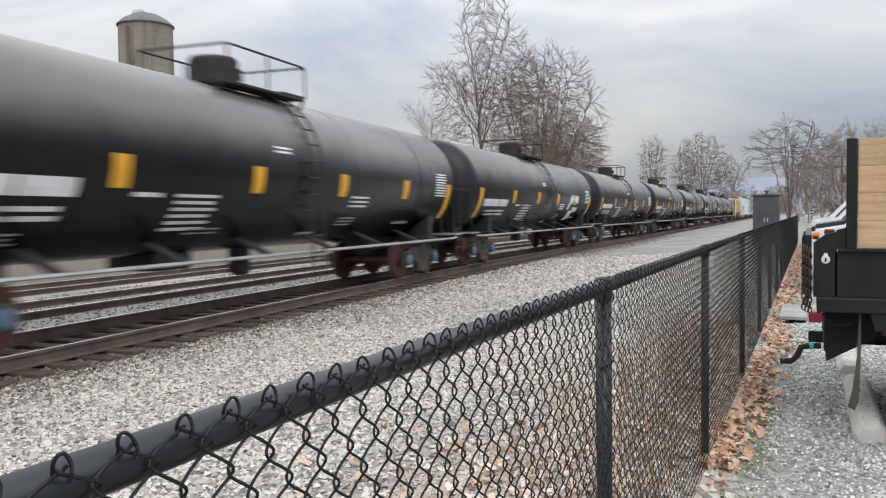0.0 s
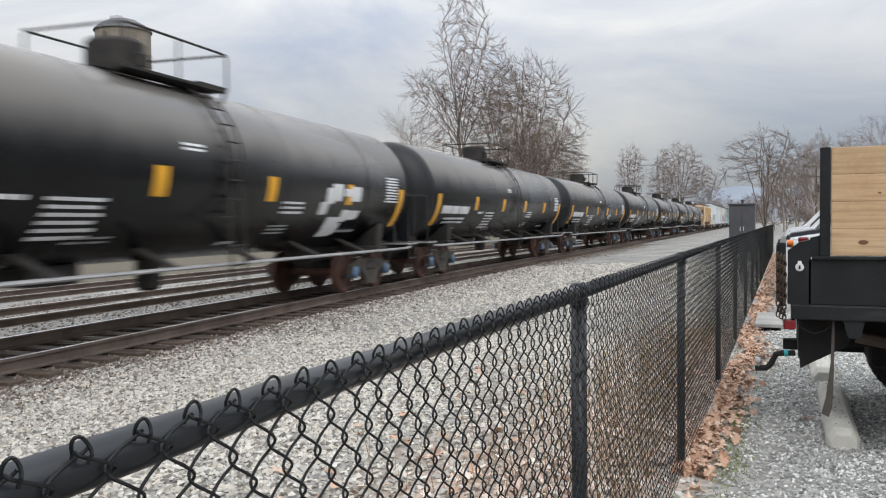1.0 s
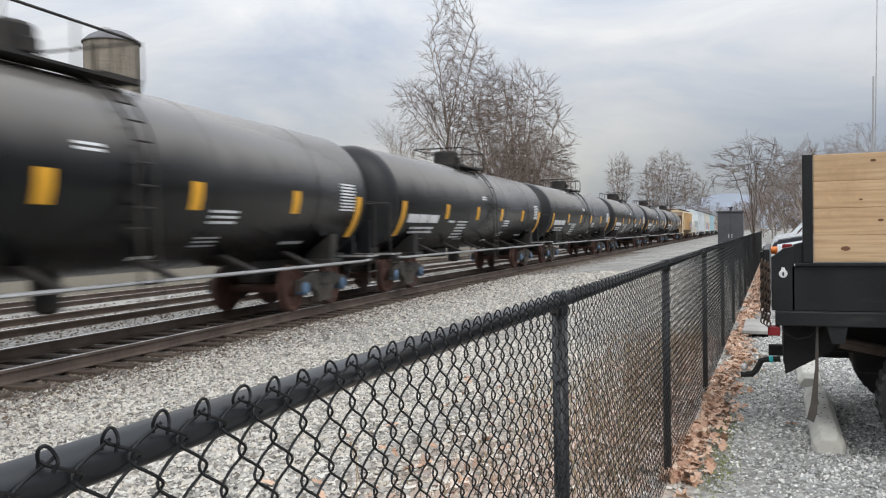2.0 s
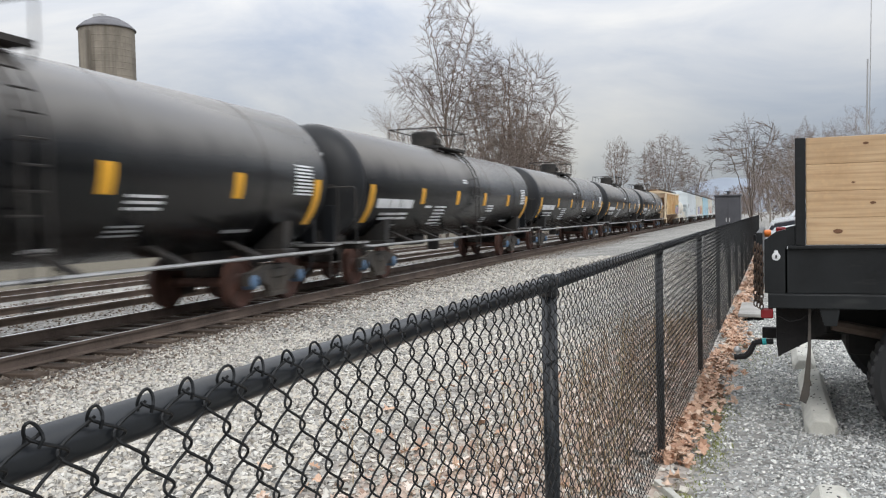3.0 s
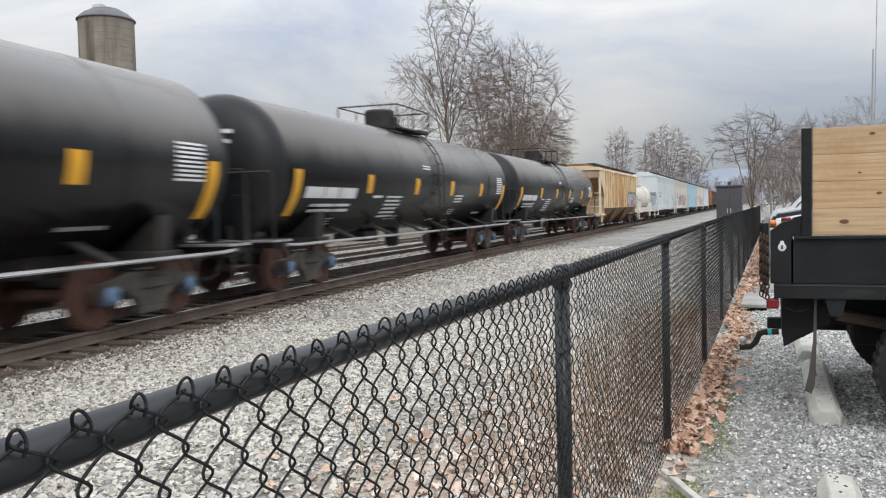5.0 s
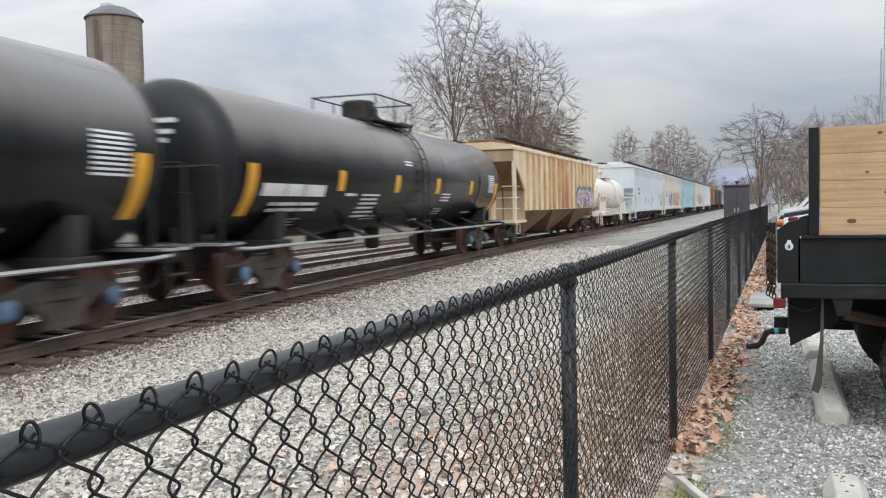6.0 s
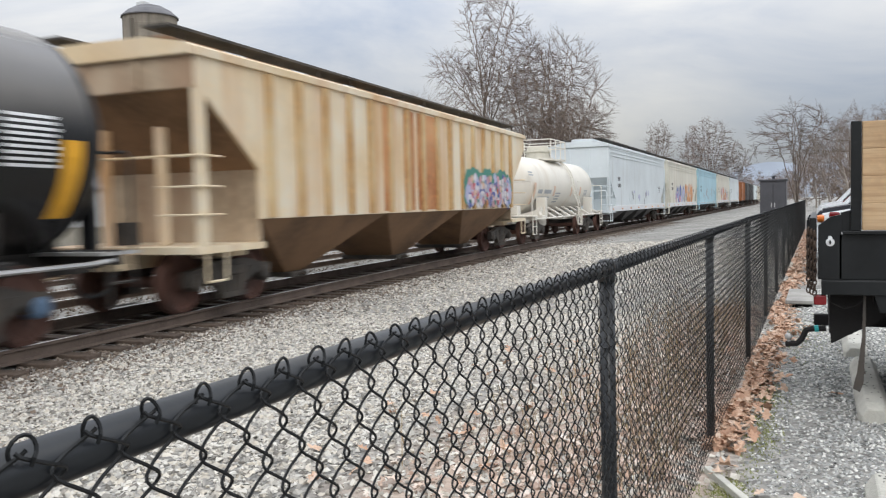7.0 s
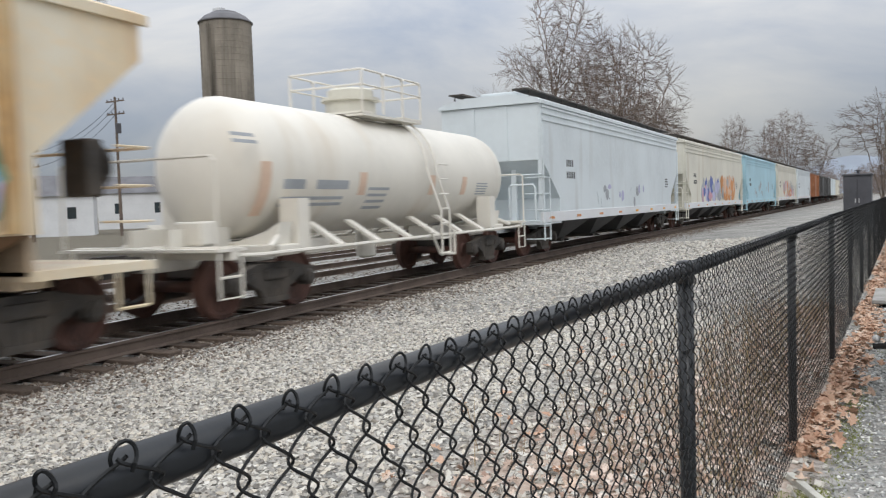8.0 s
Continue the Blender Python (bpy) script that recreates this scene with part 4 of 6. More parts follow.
def build_white_tank(m, half):
    car = thing("tank_car", m, "short white tank car with pale orange strips and white railings", "tank car")
    tz, tr = 2.2, 1.11
    hl = half - 1.2
    mid = 0.42
    bm = B()
    revolve(bm, tank_profile(hl, tr, 0.55), 64, "Y", (0, mid, tz))
    part("tank", bm, "whitetank", car, smooth=True)
    for y, z0, z1 in ((-4.45, 1.45, 2.25), (-1.65, 1.75, 2.15), (1.2, 1.75, 2.15), (2.85, 1.75, 2.15)):
        part("reflective_strip", plate(B(), tz, tr, y - 0.12, y + 0.12, z0, z1), "pale_strip", car, "faded orange strip")
    rng = random.Random(2)

    def bars(y0, y1, z0, z1, rows, fill=0.55):
        b = B()
        h = (z1 - z0) / rows
        for i in range(rows):
            plate(b, tz, tr, y0, y1 - rng.uniform(0, 0.2) * (y1 - y0), z0 + i * h, z0 + (i + fill) * h, n=2)
        tagged(part("stencil", b, "g_grey", car, "faded grey stencil bars"), kind="stuff")

    bars(-4.0, -3.3, 1.85, 2.0, 1, 1)
    bars(-3.1, -1.9, 1.85, 2.0, 1, 1)
    bars(-4.0, -2.2, 1.58, 1.78, 2, 0.5)
    bars(-1.4, -0.6, 1.5, 1.95, 4, 0.45)
    bars(3.6, 4.3, 1.75, 2.05, 5, 0.5)
    bars(-hl + 0.1, -hl + 0.7, 2.5, 2.7, 2, 0.5)
    h = B()
    zt = tz + tr
    revolve(h, [(zt - 0.1, 0.5), (zt + 0.30, 0.5), (zt + 0.31, 0.58), (zt + 0.37, 0.58), (zt + 0.38, 0.46), (zt + 0.52, 0.46), (zt + 0.56, 0.4), (zt + 0.58, 0.1)], 24, "Z", (0, -0.2, 0))
    part("manway_housing", h, "cream", car, "cream valve housing")
    p = B()
    box(p, -0.8, 0.8, -1.1, -0.7, zt - 0.02, zt + 0.02)
    box(p, -0.8, 0.8, 0.5, 1.3, zt - 0.02, zt + 0.02)
    for x in (-0.62, 0.62):
        box(p, x - 0.2, x + 0.2, -1.1, 1.3, zt - 0.07, zt - 0.03)
    part("platform", p, "whitetank", car)
    zr = zt + 0.78
    for x in (-0.8, 0.8):
        for a, b in ((-1.1, -0.3), (-0.3, 0.5), (0.5, 1.3)):
            r = B()
            pipe(r, [(x, a, zt), (x, a, zr - 0.06), (x, a + 0.06, zr), (x, b - 0.06, zr), (x, b, zr - 0.06), (x, b, zt)], 0.024, 6)
            tube(r, (x, a, zt + 0.5), (x, b, zt + 0.5), 0.018, 5)
            part("railing", r, "whitetank", car)
    for y in (-1.1, 1.3):
        for z in (zr, zt + 0.5):
            r = B()
            tube(r, (-0.8, y, z), (0.8, y, z), 0.022, 6)
            part("cross_rail", r, "whitetank", car)
    lad = B()
    for dy in (-0.2, 0.2):
        pts = [(math.cos(a) * (tr + 0.12), 0.9 + dy, tz + math.sin(a) * (tr + 0.12)) for a in [1.25 - i * 0.25 for i in range(6)]] + [(1.5, 0.9 + dy, 1.4), (1.5, 0.9 + dy, 0.5)]
        pipe(lad, pts, 0.025, 5)
    for z in (0.55, 0.85, 1.15, 1.45, 1.75, 2.05, 2.35):
        tube(lad, (1.48, 0.7, z), (1.48, 1.1, z), 0.02, 5)
    pipe(lad, [(1.5, 0.2, 1.0), (1.5, 0.6, 0.55), (1.5, 1.3, 0.5), (1.5, 1.3, 1.0)], 0.03, 5)
    part("ladder", lad, "whitetank", car)
    for sx in (1, -1):
        for d in (-1, 1):
            dg = B()
            tube(dg, (sx * 1.05, d * (hl - 1.3), tz - 0.9), (sx * 1.4, d * (hl - 0.4), 1.0), 0.05, 6)
            box(dg, sx * 1.0, sx * 1.35, d * (hl - 1.5), d * (hl - 1.2), 0.95, tz - 0.5)
            part("saddle_strut", dg, "whitetank", car)
    build_underframe(car, half, half - 2.15, "whitetank", tz, tr, "whitetank", "bogie")
    return car


M["pale_strip"] = mat("faded orange strip", (0.66, 0.48, 0.36), 0.6, var=0.1, bump=0)

# ---- the train: each car with its middle, metres behind the mark that passes the start of the bend at 1.5 s ----
SPEED, MARK = 20.47, -1.007
HOPPER_T, WHITE_T, HOPPER_L = 19.0, 12.9, 20.22
train = []
first = build_tank_car(Matrix.Identity(4))
for k in range(-1, 7):
    mid = (k - 0.5) * TANK_L
    if k == -1:
        car = first
    elif k == 0:
        car = build_tank_car(Matrix.Identity(4), True)
    else:
        car = copy_thing(first, Matrix.Identity(4))
    train.append((car, mid, TANK_L / 2))
edge_s = 6 * TANK_L
tan_art = ([(2.35 + 0.37 * i, 2.30 + 0.07 * math.sin(i * 1.7), 0.62, 0.34, "g_green") for i in range(11)]
           + [(y, z, 0.5, 0.45, "g_green") for y in (2.2, 6.25) for z in (1.65, 1.9, 2.15)]
           + [(2.45 + 0.45 * i, 1.84 + 0.1 * (i % 2), 0.8, 0.85, "g_lilac") for i in range(9)]
           + paint_blobs(15, 2.3, 6.1, 1.5, 2.2, 34, ["g_blue", "g_green", "g_blue"], 0.3)
           + [(2.35 + 0.24 * i, 1.50 + 0.21 * j + 0.05 * ((i * 7 + j * 3) % 3), 0.25, 0.22, ("g_white", "g_pink", "g_white", "g_lilac", "g_peach", "g_white", "g_pink")[(i * 3 + j * 5) % 7]) for i in range(16) for j in range(4) if (i * 5 + j * 11) % 6]
           + paint_blobs(10, 2.4, 6.1, 1.5, 2.2, 26, ["g_blue", "g_green", "g_blue"], 0.14)
           + paint_blobs(12, 2.5, 6.0, 1.5, 2.1, 14, ["g_red", "g_red", "g_orange"], 0.16)
           + paint_blobs(13, 2.4, 6.1, 1.5, 2.2, 24, ["g_white", "g_white", "g_pink"], 0.14))
tan_art = [(y + 0.3, z, w, h, c) for y, z, w, h, c in tan_art]
train.append((build_hopper(Matrix.Identity(4), HOPPER_T / 2, "tan", "rust-stained tan ribbed covered hopper with bright graffiti", ribs=16, graffiti=tan_art, rusted=((-0.74, 0.42), (-1.5, -0.95), (-2.6, -2.35)), dirt="tandirt", top=4.06, z0=1.36), edge_s + HOPPER_T / 2, HOPPER_T / 2))
edge_s += HOPPER_T
train.append((build_white_tank(Matrix.Identity(4), WHITE_T / 2), edge_s + WHITE_T / 2, WHITE_T / 2))
edge_s += WHITE_T
pale = [("palegrey", "pale grey smooth-sided covered hopper with faint graffiti", paint_blobs(1, -4.0, 2.5, 1.4, 2.0, 16, ["g_grey", "g_lilac", "palegrey"], 0.35)),
        ("cream", "cream covered hopper with blue and orange graffiti", paint_blobs(2, -5.0, 0.5, 1.45, 2.2, 44, ["g_lilac", "g_grey", "g_lilac", "g_pink", "g_blue"], 0.75) + paint_blobs(3, 1.2, 6.0, 1.5, 2.3, 60, ["g_peach", "g_orange", "g_peach", "g_orange", "g_grey"], 0.8)),
        ("skyblue", "sky blue covered hopper with pale graffiti", paint_blobs(4, -5.0, 5.0, 1.4, 2.4, 24, ["skyblue", "g_grey"], 0.5)),
        ("cream", "cream covered hopper with orange graffiti", paint_blobs(6, -4.0, 6.0, 1.35, 2.6, 40, ["g_orange", "g_pink", "g_grey"], 0.8)),
        ("palegrey", "weathered grey covered hopper", [])]
for paint, label, art in pale:
    train.append((build_hopper(Matrix.Identity(4), HOPPER_L / 2, paint, label, graffiti=art, bays=4, top=4.62), edge_s + HOPPER_L / 2, HOPPER_L / 2))
    edge_s += HOPPER_L
for paint, label, half in (("brown", "rust-brown ribbed steel box car", 9.0), ("darkcar", "dark grey ribbed box car", 8.0), ("darkcar", "dark grey ribbed box car", 8.0), ("palegrey", "pale grey ribbed box car", 9.0), ("cream", "cream painted ribbed box car", 9.0)):
    train.append((build_box_car(Matrix.Identity(4), half, paint, label), edge_s + half, half))
    edge_s += 2 * half

# ---- chain-link fence ----
FX, FTOP = -0.605, 1.294
POSTS = [-0.20, 2.45, 5.04, 7.92] + [7.92 + 2.75 * i for i in range(1, 13)]


def fence_z(y):
    return 0.0


def build_fence():
    fence = thing("chain_link_fence", Matrix.Identity(4), "black vinyl-coated chain-link fence with knuckled top loops", "fence")
    for y in POSTS:
        b = B()
        tube(b, (FX, y, -0.05), (FX, y, FTOP - 0.03), 0.024, 14)
        part("post", b, "fence", fence, smooth=True)
        c = B()
        revolve(c, [(FTOP - 0.06, 0.028), (FTOP - 0.002, 0.028), (FTOP + 0.006, 0.022), (FTOP + 0.009, 0.008)], 14, "Z", (FX, y, 0))
        part("post_cap", c, "fence", fence, smooth=True)
        if y < 12:
            for z in (0.15, 0.45, 0.75, 1.05):
                t = B()
                pipe(t, [(FX + 0.03 * math.cos(a), y + 0.03 * math.sin(a), z + 0.012 * a) for a in np.linspace(-1.9, 1.9, 9)], 0.003, 4)
                part("tie_wire", t, "fence", fence)
    for a, b in zip(POSTS, POSTS[1:]):
        r = B()
        tube(r, (FX, a, FTOP - 0.022), (FX, b, FTOP - 0.022), 0.0225, 16)
        part("top_rail", r, "fence", fence, smooth=True)
        chain_panel(fence, a, b, 5 if b < 6 else 4 if b < 12 else 3)


def chain_panel(fence, y0, y1, n):
    """Interlocked zigzag wires between two posts, knuckled into loops along the top."""
    w = 0.0679
    half = w / 2
    hz = 0.0385
    x = FX + 0.030
    shift = -0.003
    rad = 0.0019 if y0 < 2 else 0.0017 if y0 < 5 else 0.0014 if y0 < 12 else 0.0011
    i0, i1 = math.ceil(y0 / half), math.floor(y1 / half)
    rows = int((FTOP - 0.02) / hz)
    rng = random.Random(i0)
    verts, faces = [], []

    def sweep(pts):
        base = len(verts)
        m = len(pts)
        P = np.array(pts)
        D = np.gradient(P, axis=0)
        D /= np.linalg.norm(D, axis=1)[:, None]
        U = np.cross(D, np.array([1.0, 0.0, 0.0]))
        nn = np.linalg.norm(U, axis=1)[:, None]
        U = np.where(nn > 1e-4, U / np.maximum(nn, 1e-6), np.array([0, 0, 1.0]))
        Wv = np.cross(D, U)
        for k in range(n):
            a = 2 * math.pi * k / n
            verts.extend((P + (U * math.cos(a) + Wv * math.sin(a)) * rad).tolist())
        for k in range(n):
            k2 = (k + 1) % n
            for j in range(m - 1):
                faces.append((base + k * m + j, base + k2 * m + j, base + k2 * m + j + 1, base + k * m + j + 1))

    per = 16 if n >= 5 else 10 if n == 4 else 4
    top = FTOP + 0.003
    for i in range(i0, i1):
        off = i % 2
        sag = rng.uniform(-0.003, 0.003)
        m = rows * per // 2
        th = np.arange(m + 1) * 2 * np.pi / per + (np.pi / 2 if off else -np.pi / 2)
        wave = np.sin(th) - 0.05 * np.sin(3 * th)
        amp = half / 2 + 0.0048
        drop = np.arange(m + 1) * 2 * hz / per
        drop = np.where(drop < hz, drop * 0.68, drop - 0.32 * hz)
        pts = np.stack([x + 0.0062 * np.cos(th), (i + 0.5) * half + shift + sag + amp * wave, top - drop], 1).tolist()
        if off == 0:
            # the knuckle that closes this pair over the rail, its cut end bent down behind
            yc = i * half + shift + sag
            bent = rng.random() < 0.14
            lean = rng.uniform(-0.003, 0.003)
            wide, tall = (0.009, 0.010) if bent else (rng.uniform(0.0042, 0.0056), rng.uniform(0.0075, 0.0095))
            loop = [(x + 0.006, yc + 0.4 * wide, top - 0.012)]
            for a in np.linspace(-0.9, math.pi + 0.7, 11 if n >= 4 else 6):
                loop.append((x + 0.006 - 0.003 * a, yc + wide * math.cos(a) + lean * math.sin(a), top + 0.003 + tall * math.sin(a)))
            loop.append((x - 0.007, yc - 0.5 * wide, top - 0.010))
            sweep(loop)
        sweep(pts)
    tagged(raw("chain_link", np.array(verts), faces, "wire", fence), kind="stuff")


build_fence()

# ---- flatbed truck, backed up to the fence ----


def build_truck():
    ty = 5.66
    truck = thing("flatbed_truck", pose(0, ty, 0), "black flatbed truck with new pine side boards, parked on gravel", "truck")
    L, Wd = 3.4, 2.25

    def P(name, b, material, label="", parent=None):
        return part(name, b, material, parent or truck, label)

    b = B()
    box(b, 0.0, L, 0.0, Wd, 0.86, 0.95, 0.008)
    P("deck", b, "truck")
    b = B()
    box(b, 0.0, L, -0.02, 0.10, 0.855, 0.945, 0.006)
    P("side_beam", b, "truck", "black steel edge beam")
    b = B()
    box(b, 0.10, L, 0.0, 0.05, 0.95, 1.235, 0.004)
    P("side_panel", b, "truck")
    b = B()
    box(b, 0.12, L, -0.035, 0.06, 1.235, 1.255, 0.003)
    P("side_lip", b, "truck")
    for i in range(2):
        b = B()
        x = 0.165 + 1.9 * i
        box(b, x, x + 0.06, -0.01, 0.05, 1.255, 1.935, 0.004)
        P("stake", b, "truck")
    rng = random.Random(4)
    for i in range(4):
        b = B()
        z = 1.258 + 0.1685 * i
        box(b, 0.228, L, 0.004, 0.04, z, z + 0.1683, 0.004)
        bd = P("side_board", b, "wood", "pine side board")
        for k in range(1):
            kb = B()
            kx = (0.42, 0.62, 0.5, 0.58)[i] + rng.uniform(-0.02, 0.02)
            kz = z + (0.085, 0.09, 0.05, 0.12)[i]
            a = [2 * math.pi * q / 10 for q in range(10)]
            rr = (0.020, 0.012, 0.008, 0.012)[i]
            prism(kb, [(kx + rr * 1.4 * math.cos(q), kz + rr * 0.7 * math.sin(q)) for q in a], 0.0005, 0.006, "Y")
            P("knot", kb, "knot", "", bd)
    # rear corner box and tailgate
    b = B()
    prism(b, [(-0.02, 0.95), (0.115, 0.95), (0.115, 1.36), (0.05, 1.345), (-0.02, 1.29)], 0.0, 0.07, "Y")
    P("corner_plate", b, "truck")
    b = B()
    prism(b, [(0.11, 1.25), (0.165, 1.25), (0.165, 1.385), (0.11, 1.37)], 0.01, 0.05, "Y")
    P("gusset", b, "truck")
    b = B()
    box(b, -0.07, -0.03, 0.05, Wd - 0.05, 0.93, 1.34, 0.006)
    for y in np.linspace(0.3, Wd - 0.3, 4):
        box(b, -0.09, -0.07, y - 0.03, y + 0.03, 0.95, 1.32)
    P("tailgate", b, "truck")
    b = B()
    revolve(b, [(-0.006, 0.018), (-0.006, 0.024), (0.0, 0.026)], 14, "Y", (0.05, 0, 1.185))
    prism(b, [(0.035, 1.195), (0.065, 1.195), (0.06, 1.225), (0.04, 1.225)], -0.005, 0.0, "Y")
    P("emblem", b, "white", "small white round sticker")
    b = B()
    tube(b, (0.045, -0.008, 1.185), (0.055, -0.008, 1.185), 0.012, 10)
    P("emblem_centre", b, "truck")
    # chain hanging at the rear corner
    for col in range(3):
        for k in range(12):
            c = B()
            x, z = -0.075 + 0.018 * col, 1.26 - 0.034 * k - 0.01 * col
            pts = []
            for a in np.linspace(0, 2 * math.pi, 9):
                u, w = 0.011 * math.cos(a), 0.022 * math.sin(a)
                pts.append((x + (u if k % 2 else 0.004 * math.cos(a)), -0.01 + (0 if k % 2 else u) - 0.008 * col, z + w))
            pipe(c, pts, 0.0048, 5)
            P("chain_link", c, "chain")
    # lamps
    b = B()
    box(b, -0.045, 0.03, -0.005, 0.06, 0.785, 0.85, 0.01)
    P("tail_lamp", b, "red", "red tail lamp")
    b = B()
    revolve(b, [(-0.04, 0.015), (-0.045, 0.026), (-0.01, 0.03), (0.0, 0.022)], 14, "X", (0.02, 0.75, 1.315))
    P("marker_lamp", b, "orange", "orange marker lamp")
    b = B()
    box(b, 0.05, 0.12, 0.7, 0.76, 1.32, 1.362, 0.012)
    P("marker_lamp", b, "red", "red marker lamp")
    # underbody
    b = B()
    prism(b, [(0.05, 0.86), (0.05, 0.60), (0.06, 0.50), (0.16, 0.56), (0.34, 0.66), (0.42, 0.86)], 0.25, 0.29, "Y")
    P("hitch_plate", b, "under")
    b = B()
    prism(b, [(0.30, 0.855), (0.42, 0.855), (0.40, 0.745), (0.33, 0.745)], 0.0, 0.03, "Y")
    P("bracket", b, "truck")
    for y in (0.55, 1.6):
        b = B()
        box(b, 0.05, L, y, y + 0.09, 0.62, 0.86, 0.01)
        P("chassis_rail", b, "under")
    for x in np.linspace(0.3, L - 0.3, 6):
        b = B()
        box(b, x, x + 0.07, 0.1, Wd - 0.1, 0.79, 0.86)
        P("cross_member", b, "under")
    b = B()
    box(b, -0.05, 0.7, 1.08, 1.16, 0.50, 0.58, 0.006)
    box(b, 0.05, 0.2, 0.55, 1.7, 0.52, 0.64, 0.01)
    P("receiver", b, "under")
    h = B()
    pipe(h, [(0.03, 0.26, 0.60), (-0.05, 0.26, 0.595), (-0.09, 0.26, 0.585), (-0.12, 0.26, 0.52), (-0.15, 0.26, 0.49), (-0.22, 0.26, 0.485)], 0.02, 8)
    hb = P("hitch", h, "under", "black drop hitch with a ball")
    bb = B()
    bmesh.ops.create_uvsphere(bb, u_segments=12, v_segments=8, radius=0.025, matrix=Matrix.Translation((-0.2, 0.26, 0.535)))
    tube(bb, (-0.2, 0.26, 0.49), (-0.2, 0.26, 0.53), 0.012, 8)
    P("hitch_ball", bb, "steel", "", hb)
    bt = B()
    tube(bt, (-0.04, 0.26, 0.595), (-0.015, 0.26, 0.598), 0.023, 10)
    P("tape", bt, "teal", "teal tape", hb)
    s = B()
    prism(s, [(0.240, 0.86), (0.254, 0.86), (0.252, 0.55), (0.243, 0.30), (0.222, 0.235), (0.182, 0.255), (0.206, 0.36), (0.232, 0.58)], 0.035, 0.055, "Y")
    pipe(s, [(0.25, 0.3, 0.55), (0.24, 0.3, 0.4), (0.26, 0.3, 0.3)], 0.006, 5)
    P("strap", s, "bogie", "grey hanging rubber strap")
    cb = B()
    pipe(cb, [(0.05, 0.05, 0.80), (0.13, 0.05, 0.76), (0.2, 0.06, 0.78), (0.28, 0.05, 0.86)], 0.005, 5)
    P("cable", cb, "under")
    ex = B()
    pipe(ex, [(0.4, 0.45, 0.70), (0.8, 0.5, 0.62), (1.6, 0.55, 0.60), (2.6, 0.55, 0.58)], 0.04, 8)
    P("exhaust", ex, "rail", "rusty exhaust pipe")
    # plain box added to fill the dark mass below the bed
    ft = B()
    box(ft, 0.50, 1.25, 0.62, 1.62, 0.46, 0.84, 0.05)
    P("fuel_tank", ft, "under", "plain dark box filling the underbody")
    ax = B()
    tube(ax, (1.0, 0.25, 0.41), (1.0, Wd - 0.25, 0.41), 0.07, 12)
    bmesh.ops.create_uvsphere(ax, u_segments=14, v_segments=10, radius=0.2, matrix=Matrix.Translation((1.0, Wd / 2, 0.41)))
    P("axle", ax, "under")
    for y, sx in ((0.14, 1), (Wd - 0.14, -1)):
        t = B()
        y0, y1 = y - 0.13, y + 0.13
        revolve(t, [(y0 + 0.03, 0.22), (y0, 0.27), (y0 + 0.005, 0.36), (y0 + 0.04, 0.405), (y1 - 0.04, 0.405), (y1 - 0.005, 0.36), (y1, 0.27), (y1 - 0.03, 0.22)], 40, "Y", (1.0, 0, 0.405))
        tread = B()
        for k in range(36):
            a = 2 * math.pi * k / 36
            m = Matrix.Translation((1.0, y, 0.405)) @ Euler((0, a, 0)).to_matrix().to_4x4() @ Matrix.Translation((0, 0, 0.402)) @ Matrix.Diagonal((0.04, 0.2, 0.02, 1))
            bmesh.ops.create_cube(tread, size=1.0, matrix=m)
        ty_ = P("tyre", t, "rubber")
        tagged(P("tread", tread, "rubber", "", ty_), kind="stuff")
        r = B()
        revolve(r, [(y0 + 0.05, 0.22), (y0 + 0.02, 0.2), (y0 + 0.06, 0.1), (y0 + 0.04, 0.05)], 24, "Y", (1.0, 0, 0.405))
        P("rim", r, "steel", "", ty_)
    wh = B()
    pipe(wh, [(0.80, 2.2, 0.95), (0.80, 2.2, 2.1), (0.82, 2.2, 3.3), (0.84, 2.2, 4.4)], 0.004, 5)
    pipe(wh, [(0.78, 2.2, 0.95), (0.78, 2.2, 2.1), (0.79, 2.2, 2.75)], 0.007, 5)
    P("whip_aerial", wh, "steel", "thin whip aerial")


build_truck()


def build_stop(x, y0, y1, label="pale cast-concrete wheel stop lying on gravel"):
    stop = thing("wheel_stop", pose(x, (y0 + y1) / 2, 0), label, "wheel stop", "wheel stops")
    b = B()
    hl = (y1 - y0) / 2
    sec = [(-0.10, 0.0), (-0.10, 0.06), (-0.055, 0.125), (0.055, 0.125), (0.10, 0.06), (0.10, 0.0)]
    rings = []
    for y, k in ((-hl, 0.72), (-hl + 0.07, 1.0), (hl - 0.07, 1.0), (hl, 0.72)):
        rings.append([b.verts.new((u * (0.8 if k < 1 else 1), y, w * k)) for u, w in sec])
    for p, q in zip(rings, rings[1:]):
        for k in range(5):
            b.faces.new((p[k], p[k + 1], q[k + 1], q[k]))
    b.faces.new(rings[0][::-1])
    b.faces.new(rings[-1])
    bmesh.ops.recalc_face_normals(b, faces=b.faces)
    bmesh.ops.bevel(b, geom=[e for e in b.edges], offset=0.006, segments=1, affect="EDGES")
    part("block", b, "stop", stop)
    rng = random.Random(int(y0 * 10))
    # pits drawn as flat dark discs, the hollows' shade in their colour
    for k in range(26):
        h = B()
        y = rng.uniform(-hl + 0.1, hl - 0.1)
        u = rng.uniform(-0.045, 0.045)
        tube(h, (u, y, 0.118), (u, y, 0.1265), rng.uniform(0.004, 0.009), 7)
        part("pit", h, "under", stop, "dark disc for a shaded pit")


build_stop(0.29, 2.65, 4.47)
build_stop(0.32, 5.86, 7.66)
build_stop(0.29, 8.2, 10.0)


